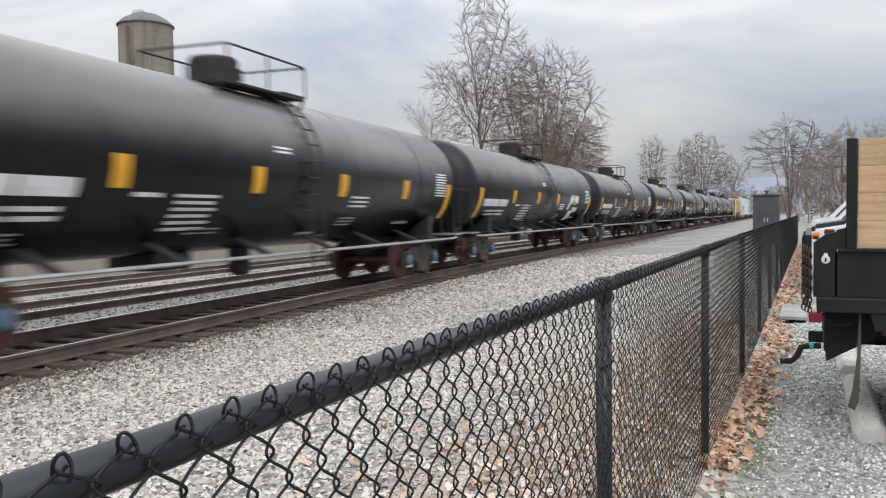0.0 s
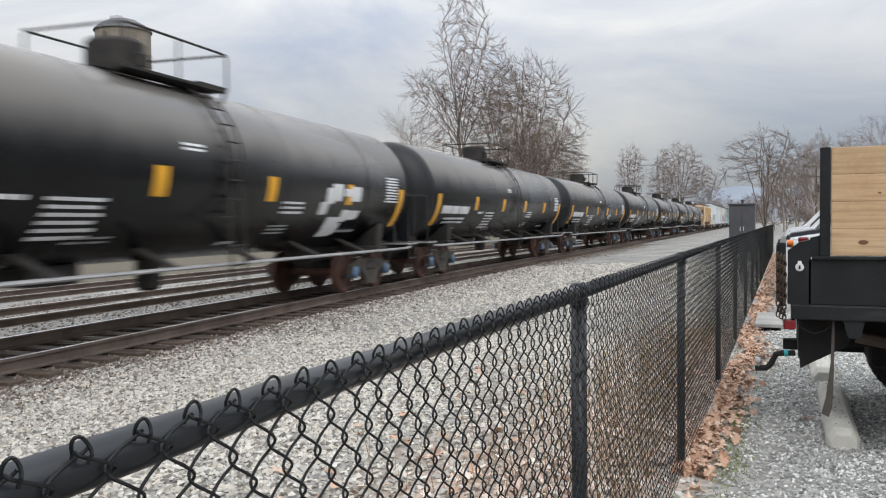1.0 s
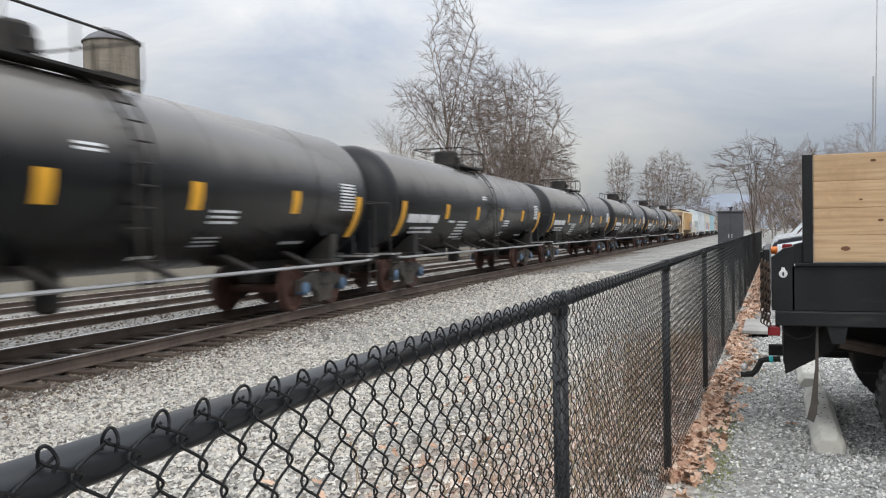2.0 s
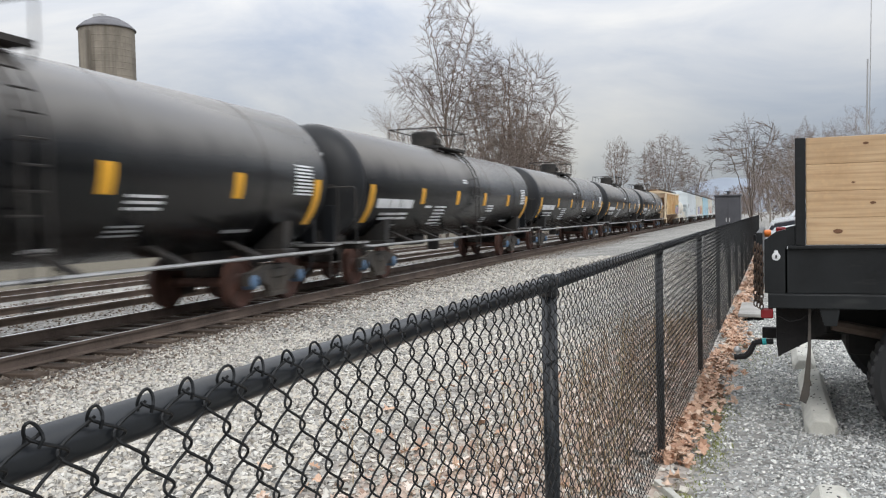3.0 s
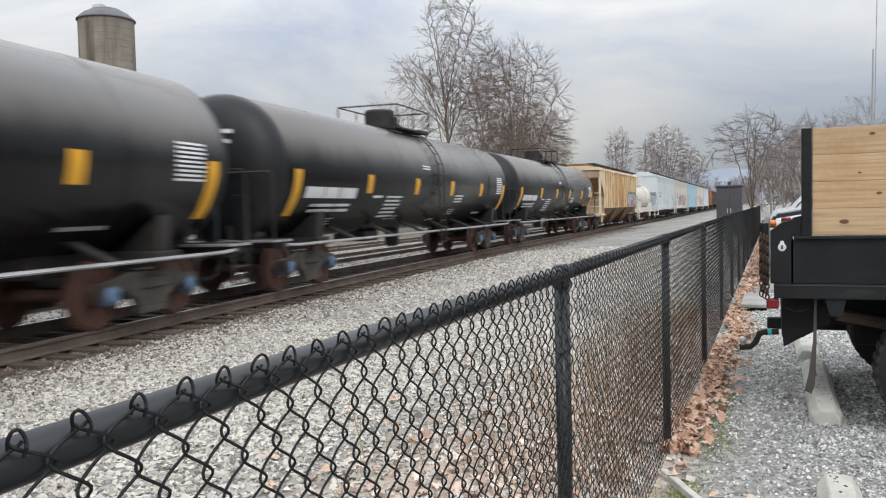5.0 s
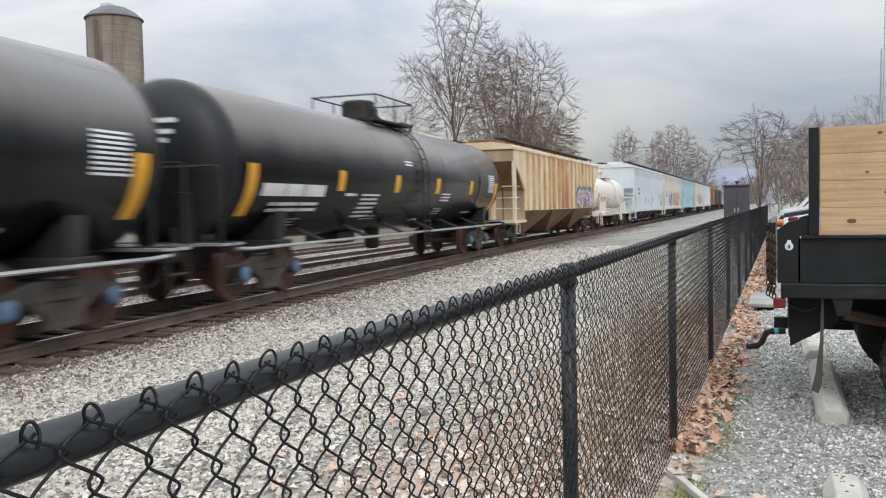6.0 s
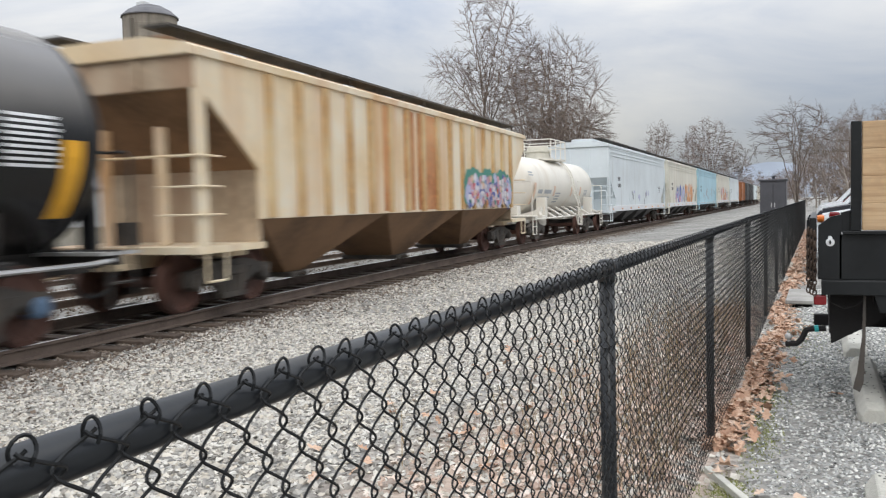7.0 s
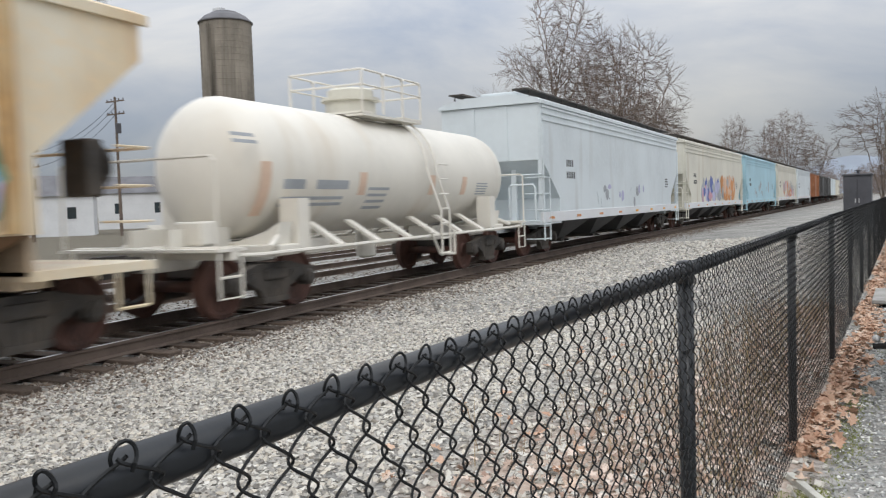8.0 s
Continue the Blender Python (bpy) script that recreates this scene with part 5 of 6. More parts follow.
def build_slab():
    s = thing("concrete_slab", pose(-0.2, 12.2, 0), "low concrete slab over a dark block for the shaded drain opening", "slab")
    b = B()
    box(b, -0.22, 0.12, -0.5, 1.0, 0.05, 0.10, 0.012)
    part("top", b, "slab", s)
    # solid near-black block: the drain opening's shade is put into its colour
    b = B()
    box(b, -0.14, 0.11, -0.42, 0.9, -0.02, 0.05)
    part("recess", b, "under", s)


build_slab()

# ---- loose stones, leaves and weeds ----


def scatter_rocks(name, label, n, place, size, material, seed):
    """Many small angular stones as one mass."""
    rng = np.random.default_rng(seed)
    xy = place(rng, n)
    n = len(xy)
    base = np.array([(1, 0, 0), (-1, 0, 0), (0, 1, 0), (0, -1, 0), (0, 0, 1), (0, 0, -1.0)])
    tri = np.array([(0, 2, 4), (2, 1, 4), (1, 3, 4), (3, 0, 4), (2, 0, 5), (1, 2, 5), (3, 1, 5), (0, 3, 5)])
    sz = size(xy, rng)
    v = base[None] * (0.6 + 0.8 * rng.random((n, 6, 1))) + rng.normal(0, 0.28, (n, 6, 3))
    v *= np.stack([np.ones(n), 0.6 + 0.4 * rng.random(n), 0.45 + 0.35 * rng.random(n)], 1)[:, None]
    a = rng.random(n) * 2 * np.pi
    tl = rng.normal(0, 0.35, n)
    R = np.zeros((n, 3, 3))
    R[:, 0, 0], R[:, 0, 1], R[:, 1, 0], R[:, 1, 1], R[:, 2, 2] = np.cos(a), -np.sin(a), np.sin(a), np.cos(a), 1
    Rt = np.zeros((n, 3, 3))
    Rt[:, 0, 0], Rt[:, 1, 1], Rt[:, 1, 2], Rt[:, 2, 1], Rt[:, 2, 2] = 1, np.cos(tl), -np.sin(tl), np.sin(tl), np.cos(tl)
    v = np.einsum("nij,nkj->nki", R @ Rt, v) * (sz / 2)[:, None, None]
    z = ground_z(xy[:, 0], xy[:, 1]) + sz * 0.12
    v[:, :, 0] += xy[:, :1]
    v[:, :, 1] += xy[:, 1:]
    v[:, :, 2] += z[:, None]
    f = (tri[None] + (np.arange(n) * 6)[:, None, None]).reshape(-1, 3)
    return tagged(raw(name, v.reshape(-1, 3), f, material), label, name.replace("_", " "), kind="stuff")


def ballast_place(rng, n):
    y = 1.2 + 30 * rng.random(n) ** 1.6
    y = y - np.maximum(0, rng.normal(0, 0.9, n)) * (y < 3.0)
    xt = np.interp(y, _ys, _xs)
    x = xt + 1.35 + (FX + 0.2 - xt - 1.35) * rng.random(n)
    thin = ((x > -2.7) & (y < 7) & (rng.random(n) < 0.55))
    return np.stack([x, y], 1)[~thin]


def near_place(rng, n):
    y = 0.9 + 10 * rng.random(n) ** 1.25 - np.abs(rng.normal(0, 0.5, n))
    x = FX - 0.05 - 7.0 * rng.random(n) ** 1.15
    keep = (x > np.interp(y, _ys, _xs) + 1.6) & ~((x > -2.6) & (y > 2.2) & (y < 7) & (rng.random(n) < 0.6))
    return np.stack([x, y], 1)[keep]


def between_place(rng, n):
    s = -6 + 46 * rng.random(n) ** 1.5
    u = -6.5 + 7.4 * rng.random(n)
    h = np.full(n, 0.08)
    y = 10 + s
    x = np.interp(y, _ys, _xs) + u
    keep = np.ones(n, bool)
    for c in (0.7525, -0.7525, -3.1475, -4.6525):
        keep &= np.abs(u - c) > 0.09
    return np.stack([x, y], 1)[keep]


def shoulder_place(rng, n):
    y = 2.5 + 60 * rng.random(n) ** 1.7
    x = np.interp(y, _ys, _xs) + 0.85 + np.abs(rng.normal(0, 0.8, n))
    return np.stack([x, y], 1)


def lot_place(rng, n):
    y = 2.4 + 12 * rng.random(n) ** 1.6 - np.abs(rng.normal(0, 0.7, n))
    x = -0.45 + 2.2 * rng.random(n) + np.abs(rng.normal(0, 0.5, n))
    return np.stack([x, y], 1)


scatter_rocks("ballast", "loose angular grey ballast stones between fence and track", 52000, ballast_place, lambda p, r: (0.026 + 0.040 * r.random(len(p)) ** 1.5) * (1 + np.maximum(0, p[:, 1] - 8) / 30), "stones", 1)
scatter_rocks("ballast", "grey ballast stones packed close below the fence", 52000, near_place, lambda p, r: 0.028 + 0.030 * r.random(len(p)), "stones", 6)
scatter_rocks("ballast", "grimy grey ballast stones among the ties", 15000, between_place, lambda p, r: 0.035 + 0.035 * r.random(len(p)), "ruststones", 2)
scatter_rocks("ballast", "rust-brown ballast stones around the tie ends", 19000, shoulder_place, lambda p, r: 0.03 + 0.035 * r.random(len(p)), "ruststones", 4)
scatter_rocks("gravel", "small blue-grey stone chips of the parking lot", 85000, lot_place, lambda p, r: (0.012 + 0.017 * r.random(len(p))) * (1 + np.maximum(0, p[:, 1] - 5) / 14), "chips", 3)


def scatter_leaves(n, place, seed, label, material="leaves", size=1.0):
    rng = np.random.default_rng(seed)
    xy = place(rng, n)
    n = len(xy)
    out = np.array([(0, -1.0), (0.28, -0.55), (0.62, -0.5), (0.38, -0.15), (0.72, 0.2), (0.34, 0.35), (0.3, 0.75), (0, 1.0), (-0.3, 0.75), (-0.34, 0.35), (-0.72, 0.2), (-0.38, -0.15), (-0.62, -0.5), (-0.28, -0.55)])
    k = len(out)
    v = np.zeros((n, k + 1, 3))
    v[:, 1:, :2] = out[None]
    curl = rng.normal(0.3, 0.35, n)
    v[:, 1:, 2] = curl[:, None] * (out[None, :, 0] ** 2) + rng.normal(0, 0.10, (n, k))
    a, b, c = rng.random(n) * 6.28, rng.normal(0, 0.45, n), rng.normal(0, 0.45, n)
    Rz = np.zeros((n, 3, 3)); Rz[:, 0, 0] = np.cos(a); Rz[:, 0, 1] = -np.sin(a); Rz[:, 1, 0] = np.sin(a); Rz[:, 1, 1] = np.cos(a); Rz[:, 2, 2] = 1
    Rx = np.zeros((n, 3, 3)); Rx[:, 0, 0] = 1; Rx[:, 1, 1] = np.cos(b); Rx[:, 1, 2] = -np.sin(b); Rx[:, 2, 1] = np.sin(b); Rx[:, 2, 2] = np.cos(b)
    s = (0.035 + 0.035 * rng.random(n)) * size
    v = np.einsum("nij,nkj->nki", Rz @ Rx, v) * s[:, None, None]
    v[:, :, :2] += xy[:, None, :]
    v[:, :, 2] += (ground_z(xy[:, 0], xy[:, 1]) + 0.015 + 0.03 * rng.random(n))[:, None]
    tri = np.array([(0, i, i % k + 1) for i in range(1, k + 1)])
    f = (tri[None] + (np.arange(n) * (k + 1))[:, None, None]).reshape(-1, 3)
    tagged(raw("dry_leaves", v.reshape(-1, 3), f, material), label, "leaves", kind="stuff")


def leaf_strip(rng, n):
    y = 4.9 + 34 * rng.random(n) ** 1.35
    x = FX + 0.02 + np.abs(rng.normal(0, 0.11, n)) + (y > 7.5) * 0.16 * rng.random(n) + 0.05 * np.sin(y * 2.1)
    return np.stack([x, y], 1)


def leaf_stray(rng, n):
    return np.array([(-0.47, 4.55), (-0.1, 4.15), (0.72, 4.62), (-0.28, 4.2), (-0.5, 4.4), (-0.44, 4.9), (-0.38, 5.3), (0.1, 6.6)] + [(-0.7 - 2.4 * rng.random(), 2.5 + 6 * rng.random()) for _ in range(n)])


def litter_place(rng, n):
    y = 2.6 + 9 * rng.random(n) ** 0.9
    x = FX - 0.03 - np.abs(rng.normal(0, 0.5, n)) - 0.5 * rng.random(n) * (y < 5)
    return np.stack([x, y], 1)


scatter_leaves(2600, litter_place, 14, "matted bleached leaf litter behind the fence", "litter", 0.7)
scatter_leaves(3200, leaf_strip, 11, "drift of curled dry oak leaves along the fence foot", size=0.8)
scatter_leaves(90, leaf_stray, 12, "scattered dry brown leaves on the gravel")


def scatter_blades(name, label, n, place, hmin, hmax, width, lean, material, seed, cat):
    rng = np.random.default_rng(seed)
    xy = place(rng, n)
    n = len(xy)
    h = hmin + (hmax - hmin) * rng.random(n) ** 1.5
    a = rng.random(n) * 6.28
    t = rng.normal(0, lean, (n, 2)) * h[:, None]
    z = ground_z(xy[:, 0], xy[:, 1])
    dx, dy = np.cos(a) * width, np.sin(a) * width
    v = np.zeros((n, 5, 3))
    for k, (fr, w) in enumerate(((0, 1), (0, -1), (0.6, 0.7), (0.6, -0.7), (1, 0))):
        v[:, k, 0] = xy[:, 0] + dx * w + t[:, 0] * fr ** 1.6
        v[:, k, 1] = xy[:, 1] + dy * w + t[:, 1] * fr ** 1.6
        v[:, k, 2] = z - 0.01 + h * fr
    tri = np.array([(0, 1, 3), (0, 3, 2), (2, 3, 4)])
    f = (tri[None] + (np.arange(n) * 5)[:, None, None]).reshape(-1, 3)
    tagged(raw(name, v.reshape(-1, 3), f, material), label, cat, kind="stuff")


def weed_place(rng, n):
    y = 4.0 + 7.5 * rng.random(n)
    return np.stack([FX - 0.15 - np.abs(rng.normal(0, 0.55, n)), y], 1)


def moss_place(rng, n):
    spots = [(-0.34, 5.25, 0.06, 0.35), (-0.36, 6.3, 0.05, 0.3), (-0.44, 4.2, 0.06, 0.15), (-0.12, 9.2, 0.16, 0.7)]
    k = rng.integers(0, 4, n)
    s = np.array(spots)[k]
    return np.stack([s[:, 0] + rng.normal(0, 1, n) * s[:, 2], s[:, 1] + rng.normal(0, 1, n) * s[:, 3]], 1)


scatter_blades("dry_weeds", "tangle of dry brown weeds behind the fence", 1500, weed_place, 0.05, 0.5, 0.003, 0.35, "straw", 21, "weeds")
scatter_blades("grass", "thin green moss and grass at the gravel's edge", 5000, moss_place, 0.010, 0.032, 0.004, 0.6, "grass", 22, "grass")


def build_stick():
    s = thing("wooden_stick", pose(-0.43, 4.25, 0.02, 0, 0, 28), "short weathered wooden stick on the gravel", "stick")
    b = B()
    box(b, -0.02, 0.02, -0.28, 0.28, -0.02, 0.02, 0.005)
    part("stave", b, "stop", s)


build_stick()

# ---- bare winter trees ----


def grow(rng, base, height, spread, levels, fan, lean=(0, 0), trunk_r=None, up=0.35, first=0.25, droop=0.0, reach=1.0):
    """Segments (a, b, ra, rb, level) of a leafless tree."""
    segs = []
    trunk_r = trunk_r or height * 0.013

    def limb(p, d, length, r, level):
        n = 7 if level == 0 else 5 if level == 1 else 4 if level == 2 else 3
        pts = [(p.copy(), r)]
        d = d.normalized()
        for i in range(n):
            wob = Vector((rng.gauss(0, 1), rng.gauss(0, 1), rng.gauss(0, 0.6))) * (0.06 if level == 0 else 0.17)
            d = (d + wob + Vector((0, 0, up * (0.12 if level else 0.05) - droop * level * 0.03))).normalized()
            q = p + d * (length / n)
            rr = r * (1 - 0.78 * (i + 1) / n) if level else r * (1 - 0.8 * (i + 1) / n)
            segs.append((p, q, max(0.004, pts[-1][1]), max(0.004, rr), level))
            p = q
            pts.append((p.copy(), rr))
        if level >= levels:
            return
        count = fan[level]
        for k in range(count):
            f = (first if level == 0 else 0.18) + (1 - (first if level == 0 else 0.18)) * (k + rng.random()) / count
            j = min(n - 1, int(f * n))
            at = pts[j][0].lerp(pts[j + 1][0], f * n - j)
            axis = (pts[j + 1][0] - pts[j][0]).normalized()
            side = axis.orthogonal().normalized()
            side.rotate(Matrix.Rotation(rng.random() * 6.283, 3, axis))
            open_ = rng.uniform(0.55, 1.05) * spread if level == 0 else rng.uniform(0.45, 1.0)
            nd = axis * math.cos(open_) + side * math.sin(open_)
            ln = length * (0.62 * reach if level == 0 else 0.55) * (1.1 - 0.55 * f) * rng.uniform(0.75, 1.2)
            limb(at, nd, ln, pts[j][1] * rng.uniform(0.5, 0.7), level + 1)

    limb(Vector(base), Vector((lean[0], lean[1], 1)), height, trunk_r, 0)
    return segs


def seg_mesh(segs, sides):
    verts, faces = [], []
    for a, b, ra, rb, lv in segs:
        d = (b - a).normalized()
        u = d.orthogonal().normalized()
        w = d.cross(u)
        base = len(verts)
        n = sides
        for p, r in ((a, ra), (b, rb)):
            for k in range(n):
                t = 2 * math.pi * k / n
                verts.append(p + (u * math.cos(t) + w * math.sin(t)) * r)
        for k in range(n):
            faces.append((base + k, base + (k + 1) % n, base + n + (k + 1) % n, base + n + k))
    return verts, faces


def build_tree(seed, x, y, height, spread, fan, label, levels=3, lean=(0, 0), trunk="bark", twig="twig", up=0.35, first=0.25, twig_r=1.0, name="bare_tree", trunk_r=None, group="bare trees", reach=1.0):
    rng = random.Random(seed)
    tree = thing(name, pose(x, y, float(ground_z(x, y)) - 0.05), label, "tree", group)
    segs = grow(rng, (0, 0, 0), height, spread, levels, fan, lean, up=up, first=first, trunk_r=trunk_r, reach=reach)
    big = [s for s in segs if s[4] <= 1]
    fine = [(a, b, ra * twig_r, rb * twig_r, lv) for a, b, ra, rb, lv in segs if s_fine(lv)]
    v, f = seg_mesh(big, 6)
    raw("trunk", v, f, trunk, tree)
    v, f = seg_mesh(fine, 3)
    raw("crown", v, f, twig, tree)
    return tree


def s_fine(level):
    return level >= 2



def crown_points(rng, lobes, n):
    """Points spread through a crown made of round lobes (x, y, z, rx, ry, rz), thicker towards the outside."""
    vol = np.array([l[3] * l[4] * l[5] for l in lobes])
    k = rng.choice(len(lobes), n, p=vol / vol.sum())
    d = rng.normal(0, 1, (n, 3))
    d /= np.linalg.norm(d, axis=1)[:, None]
    L = np.array(lobes)[k]
    pts = L[:, :3] + d * (rng.random(n) ** 0.42)[:, None] * L[:, 3:]
    return pts[pts[:, 2] > 1.2]


def colonise(seed, lobes, n, step, trunk, lean=(0, 0), up=0.12, tip=0.011, limbs=10):
    """Grow limbs from a trunk towards the crown's points; returns segments with radii that add up towards the root."""
    rng = np.random.default_rng(seed)
    att = crown_points(rng, lobes, n)
    nodes = [np.array([lean[0] * z, lean[1] * z, z]) + rng.normal(0, 0.06, 3) * (z > 0) for z in np.arange(0, trunk + 0.01, step)]
    par = [-1] + list(range(len(nodes) - 1))
    stem = len(nodes)
    # main limbs that fan out from the trunk to the crown's outside
    for k in range(limbs):
        lobe = np.array(lobes[k % len(lobes)])
        a = 2.4 * k + rng.uniform(-0.4, 0.4)
        el = rng.uniform(0.1, 1.2)
        end = lobe[:3] + 0.85 * lobe[3:] * np.array([math.cos(a) * math.cos(el), math.sin(a) * math.cos(el), math.sin(el)])
        root = int(stem * rng.uniform(0.45, 1.0)) - 1 if stem > 2 else stem - 1
        here, last = nodes[max(root, 0)], max(root, 0)
        count = max(2, int(np.linalg.norm(end - here) / step))
        bow = here * 0.45 + end * 0.55 + np.array([0, 0, 0.10 * np.linalg.norm(end - here)]) + rng.normal(0, 0.35, 3)
        for j in range(1, count + 1):
            f = j / count
            nodes.append(here * (1 - f) ** 2 + bow * 2 * f * (1 - f) + end * f * f + rng.normal(0, 0.05 * step / 0.4, 3))
            par.append(last)
            last = len(nodes) - 1
    P = np.array(nodes)
    way = np.zeros((len(P), 3))
    dist = np.linalg.norm(att[:, None] - P[None], axis=2)
    near, dmin = dist.argmin(1), dist.min(1)
    for turn in range(90):
        if not len(att):
            break
        use = dmin < 26 * step
        if not use.any():
            break
        ids = near[use]
        v = att[use] - P[ids]
        v /= np.linalg.norm(v, axis=1)[:, None]
        acc = np.zeros((len(P), 3))
        np.add.at(acc, ids, v)
        who = np.unique(ids)
        d = acc[who]
        d = d / np.maximum(np.linalg.norm(d, axis=1), 1e-6)[:, None] + 0.3 * way[who] + rng.normal(0, 0.09, d.shape) + np.array([0, 0, up])
        d /= np.linalg.norm(d, axis=1)[:, None]
        fresh = P[who] + d * step
        first = len(P)
        P = np.vstack([P, fresh])
        way = np.vstack([way, d])
        par += who.tolist()
        dn = np.linalg.norm(att[:, None] - fresh[None], axis=2)
        better = dn.min(1) < dmin
        near = np.where(better, first + dn.argmin(1), near)
        dmin = np.minimum(dmin, dn.min(1))
        keep = dmin > 1.9 * step
        att, near, dmin = att[keep], near[keep], dmin[keep]
        if len(P) > 14000:
            break
    area = np.zeros(len(P))
    kids = np.zeros(len(P), int)
    for i in range(len(P) - 1, 0, -1):
        if not kids[i]:
            area[i] = tip ** 2.5
        area[par[i]] += area[i]
        kids[par[i]] += 1
    rad = 1.12 * np.maximum(area, tip ** 2.5) ** (1 / 2.5)
    segs = [(Vector(P[par[i]]), Vector(P[i]), float(min(rad[par[i]], rad[i] * 1.5)), float(rad[i]), 0) for i in range(1, len(P))]
    # short twigs at and near the ends
    twigs = []
    for i in np.nonzero(rad < tip * 2.4)[0]:
        if i == 0:
            continue
        ax = P[i] - P[par[i]]
        ax = ax / max(1e-6, np.linalg.norm(ax))
        for k in range(4 if not kids[i] else 2):
            d = ax + rng.normal(0, 0.30, 3) + np.array([0, 0, 0.15])
            d /= np.linalg.norm(d)
            q = P[i] + d * step * rng.uniform(1.2, 2.8)
            twigs.append((Vector(P[i]), Vector(q), tip * 0.85, tip * 0.5, 1))
            e = q + (d + rng.normal(0, 0.5, 3)) * step * 0.7
            twigs.append((Vector(P[i] * 0.5 + q * 0.5), Vector(e), tip * 0.6, tip * 0.4, 1))
    return segs, twigs


def build_crowned(seed, x, y, lobes, n, step, trunk, label, tip=0.011, lean=(0, 0), wood="limb", twig="twig", up=0.12, group="bare trees", cut=4.0, limbs=10):
    """A bare tree whose crown fills the given lobes (heights above its foot, sideways from it)."""
    tree = thing("bare_tree", pose(x, y, float(ground_z(x, y)) - 0.05), label, "tree", group)
    segs, twigs = colonise(seed, lobes, n, step, trunk, lean, up, tip, limbs)
    v, f = seg_mesh([q for q in segs if q[3] > tip * cut], 6)
    raw("trunk", v, f, wood, tree)
    v, f = seg_mesh([q for q in segs if q[3] <= tip * cut] + twigs, 3)
    raw("crown", v, f, twig, tree)
    return tree


tall = "tall bare winter tree with fine brown twigs beside the tracks"
broad = "broad bare winter tree with a rounded brown crown"
build_crowned(1, -27.4, 69.0, [(0.6, 0, 18.0, 2.7, 2.6, 6.0), (2.2, 0, 14.5, 3.2, 3, 4.5), (-1.6, 0, 12.0, 2.6, 2.5, 4.0), (-4.0, 0, 14.2, 1.6, 1.4, 1.9)], 3600, 0.42, 13.0, tall, tip=0.0145, limbs=20, up=0.08)
build_crowned(2, -21.9, 72.0, [(0.2, 0, 9.8, 5.0, 4.5, 7.4), (1.2, 0, 7.0, 4.0, 4, 4.6)], 6500, 0.42, 3.2, broad, tip=0.0145, up=0.02, limbs=26)
build_crowned(3, -24.8, 74.0, [(0, 0, 9.5, 4.2, 4.0, 7.0)], 3600, 0.45, 4.0, tall, tip=0.0145, up=0.05, limbs=18)
build_crowned(4, -19.6, 69.5, [(0.3, 0, 6.2, 2.7, 3.0, 4.8)], 2600, 0.4, 1.6, broad, tip=0.0115, up=0.03, limbs=16)
build_tree(5, -28.8, 67.0, 10.0, 0.7, (16, 8, 6), tall, lean=(-0.12, 0), up=0.5, trunk="palebark", twig_r=1.0)
for i, (x, y, h) in enumerate([(-29.5, 66, 5.5), (-26.5, 65, 6.5), (-23.5, 66, 7), (-20.5, 66, 6.5), (-17.8, 67, 6), (-25, 68, 8), (-22, 69, 8.5)]):
    build_tree(20 + i, x, y, h, 1.0, (16, 8, 5), "low thicket of bare brown brush", first=0.05, name="bare_bush", group="brush", twig_r=1.6)
far = "distant bare tree with a rounded crown"
build_crowned(40, -27.8, 160.0, [(0, 0, 11.6, 2.7, 2.7, 4.9)], 1500, 0.5, 5.0, far, tip=0.018)
build_crowned(41, -18.9, 161.0, [(0, 0, 11.0, 4.4, 4.0, 5.8)], 2600, 0.5, 4.0, far, tip=0.018)
build_crowned(42, -22.4, 164.0, [(0, 0, 10.0, 2.6, 2.5, 5.2)], 1300, 0.5, 4.0, far, tip=0.018)
build_crowned(43, -14.6, 166.0, [(0, 0, 8.0, 3.0, 2.8, 4.4)], 1500, 0.5, 2.5, far, tip=0.018)
for i in range(12):
    build_tree(60 + i, -17.5 + 0.95 * i, 172 + 9 * i, 4.6 + (i * 37 % 11) * 0.25, 1.0, (18, 8, 6), "distant line of bare brush beside the railway", first=0.05, name="bare_bush", group="brush", twig_r=2.0, trunk_r=0.08)
build_crowned(7, -1.4, 62.0, [(-1.1, 0, 5.6, 2.1, 2.0, 1.6), (1.0, 0, 5.7, 2.0, 2.0, 1.9), (0, 0, 6.7, 2.0, 1.8, 1.4)], 380, 0.3, 2.2, "spreading bare tree with dark limbs behind the fence", tip=0.012, wood="pole", twig="pole", up=0.05, limbs=9)
for i, (x, y, h) in enumerate([(1.0, 96, 7.0), (2.8, 92, 8.0), (4.6, 100, 8.6), (6.8, 95, 8.4), (9.5, 98, 9), (12.5, 96, 9), (-0.3, 110, 6.5), (3.6, 112, 8.6)]):
    build_tree(80 + i, x, y, h, 0.8, (18, 8, 6, 3), "bare grey wood at the end of the parking lot", levels=4, first=0.15, up=0.5, twig_r=1.1, group="wood", trunk_r=0.12)
for i in range(14):
    build_tree(120 + i, -4.5 + 1.5 * i, 118 + (i * 29 % 13), 4.0 + (i * 7 % 5) * 0.4, 1.0, (18, 8, 6), "bare brown undergrowth at the wood's edge", first=0.03, name="bare_bush", group="undergrowth", twig_r=2.2, trunk_r=0.08)

# ---- silo, cabinet, poles, house ----


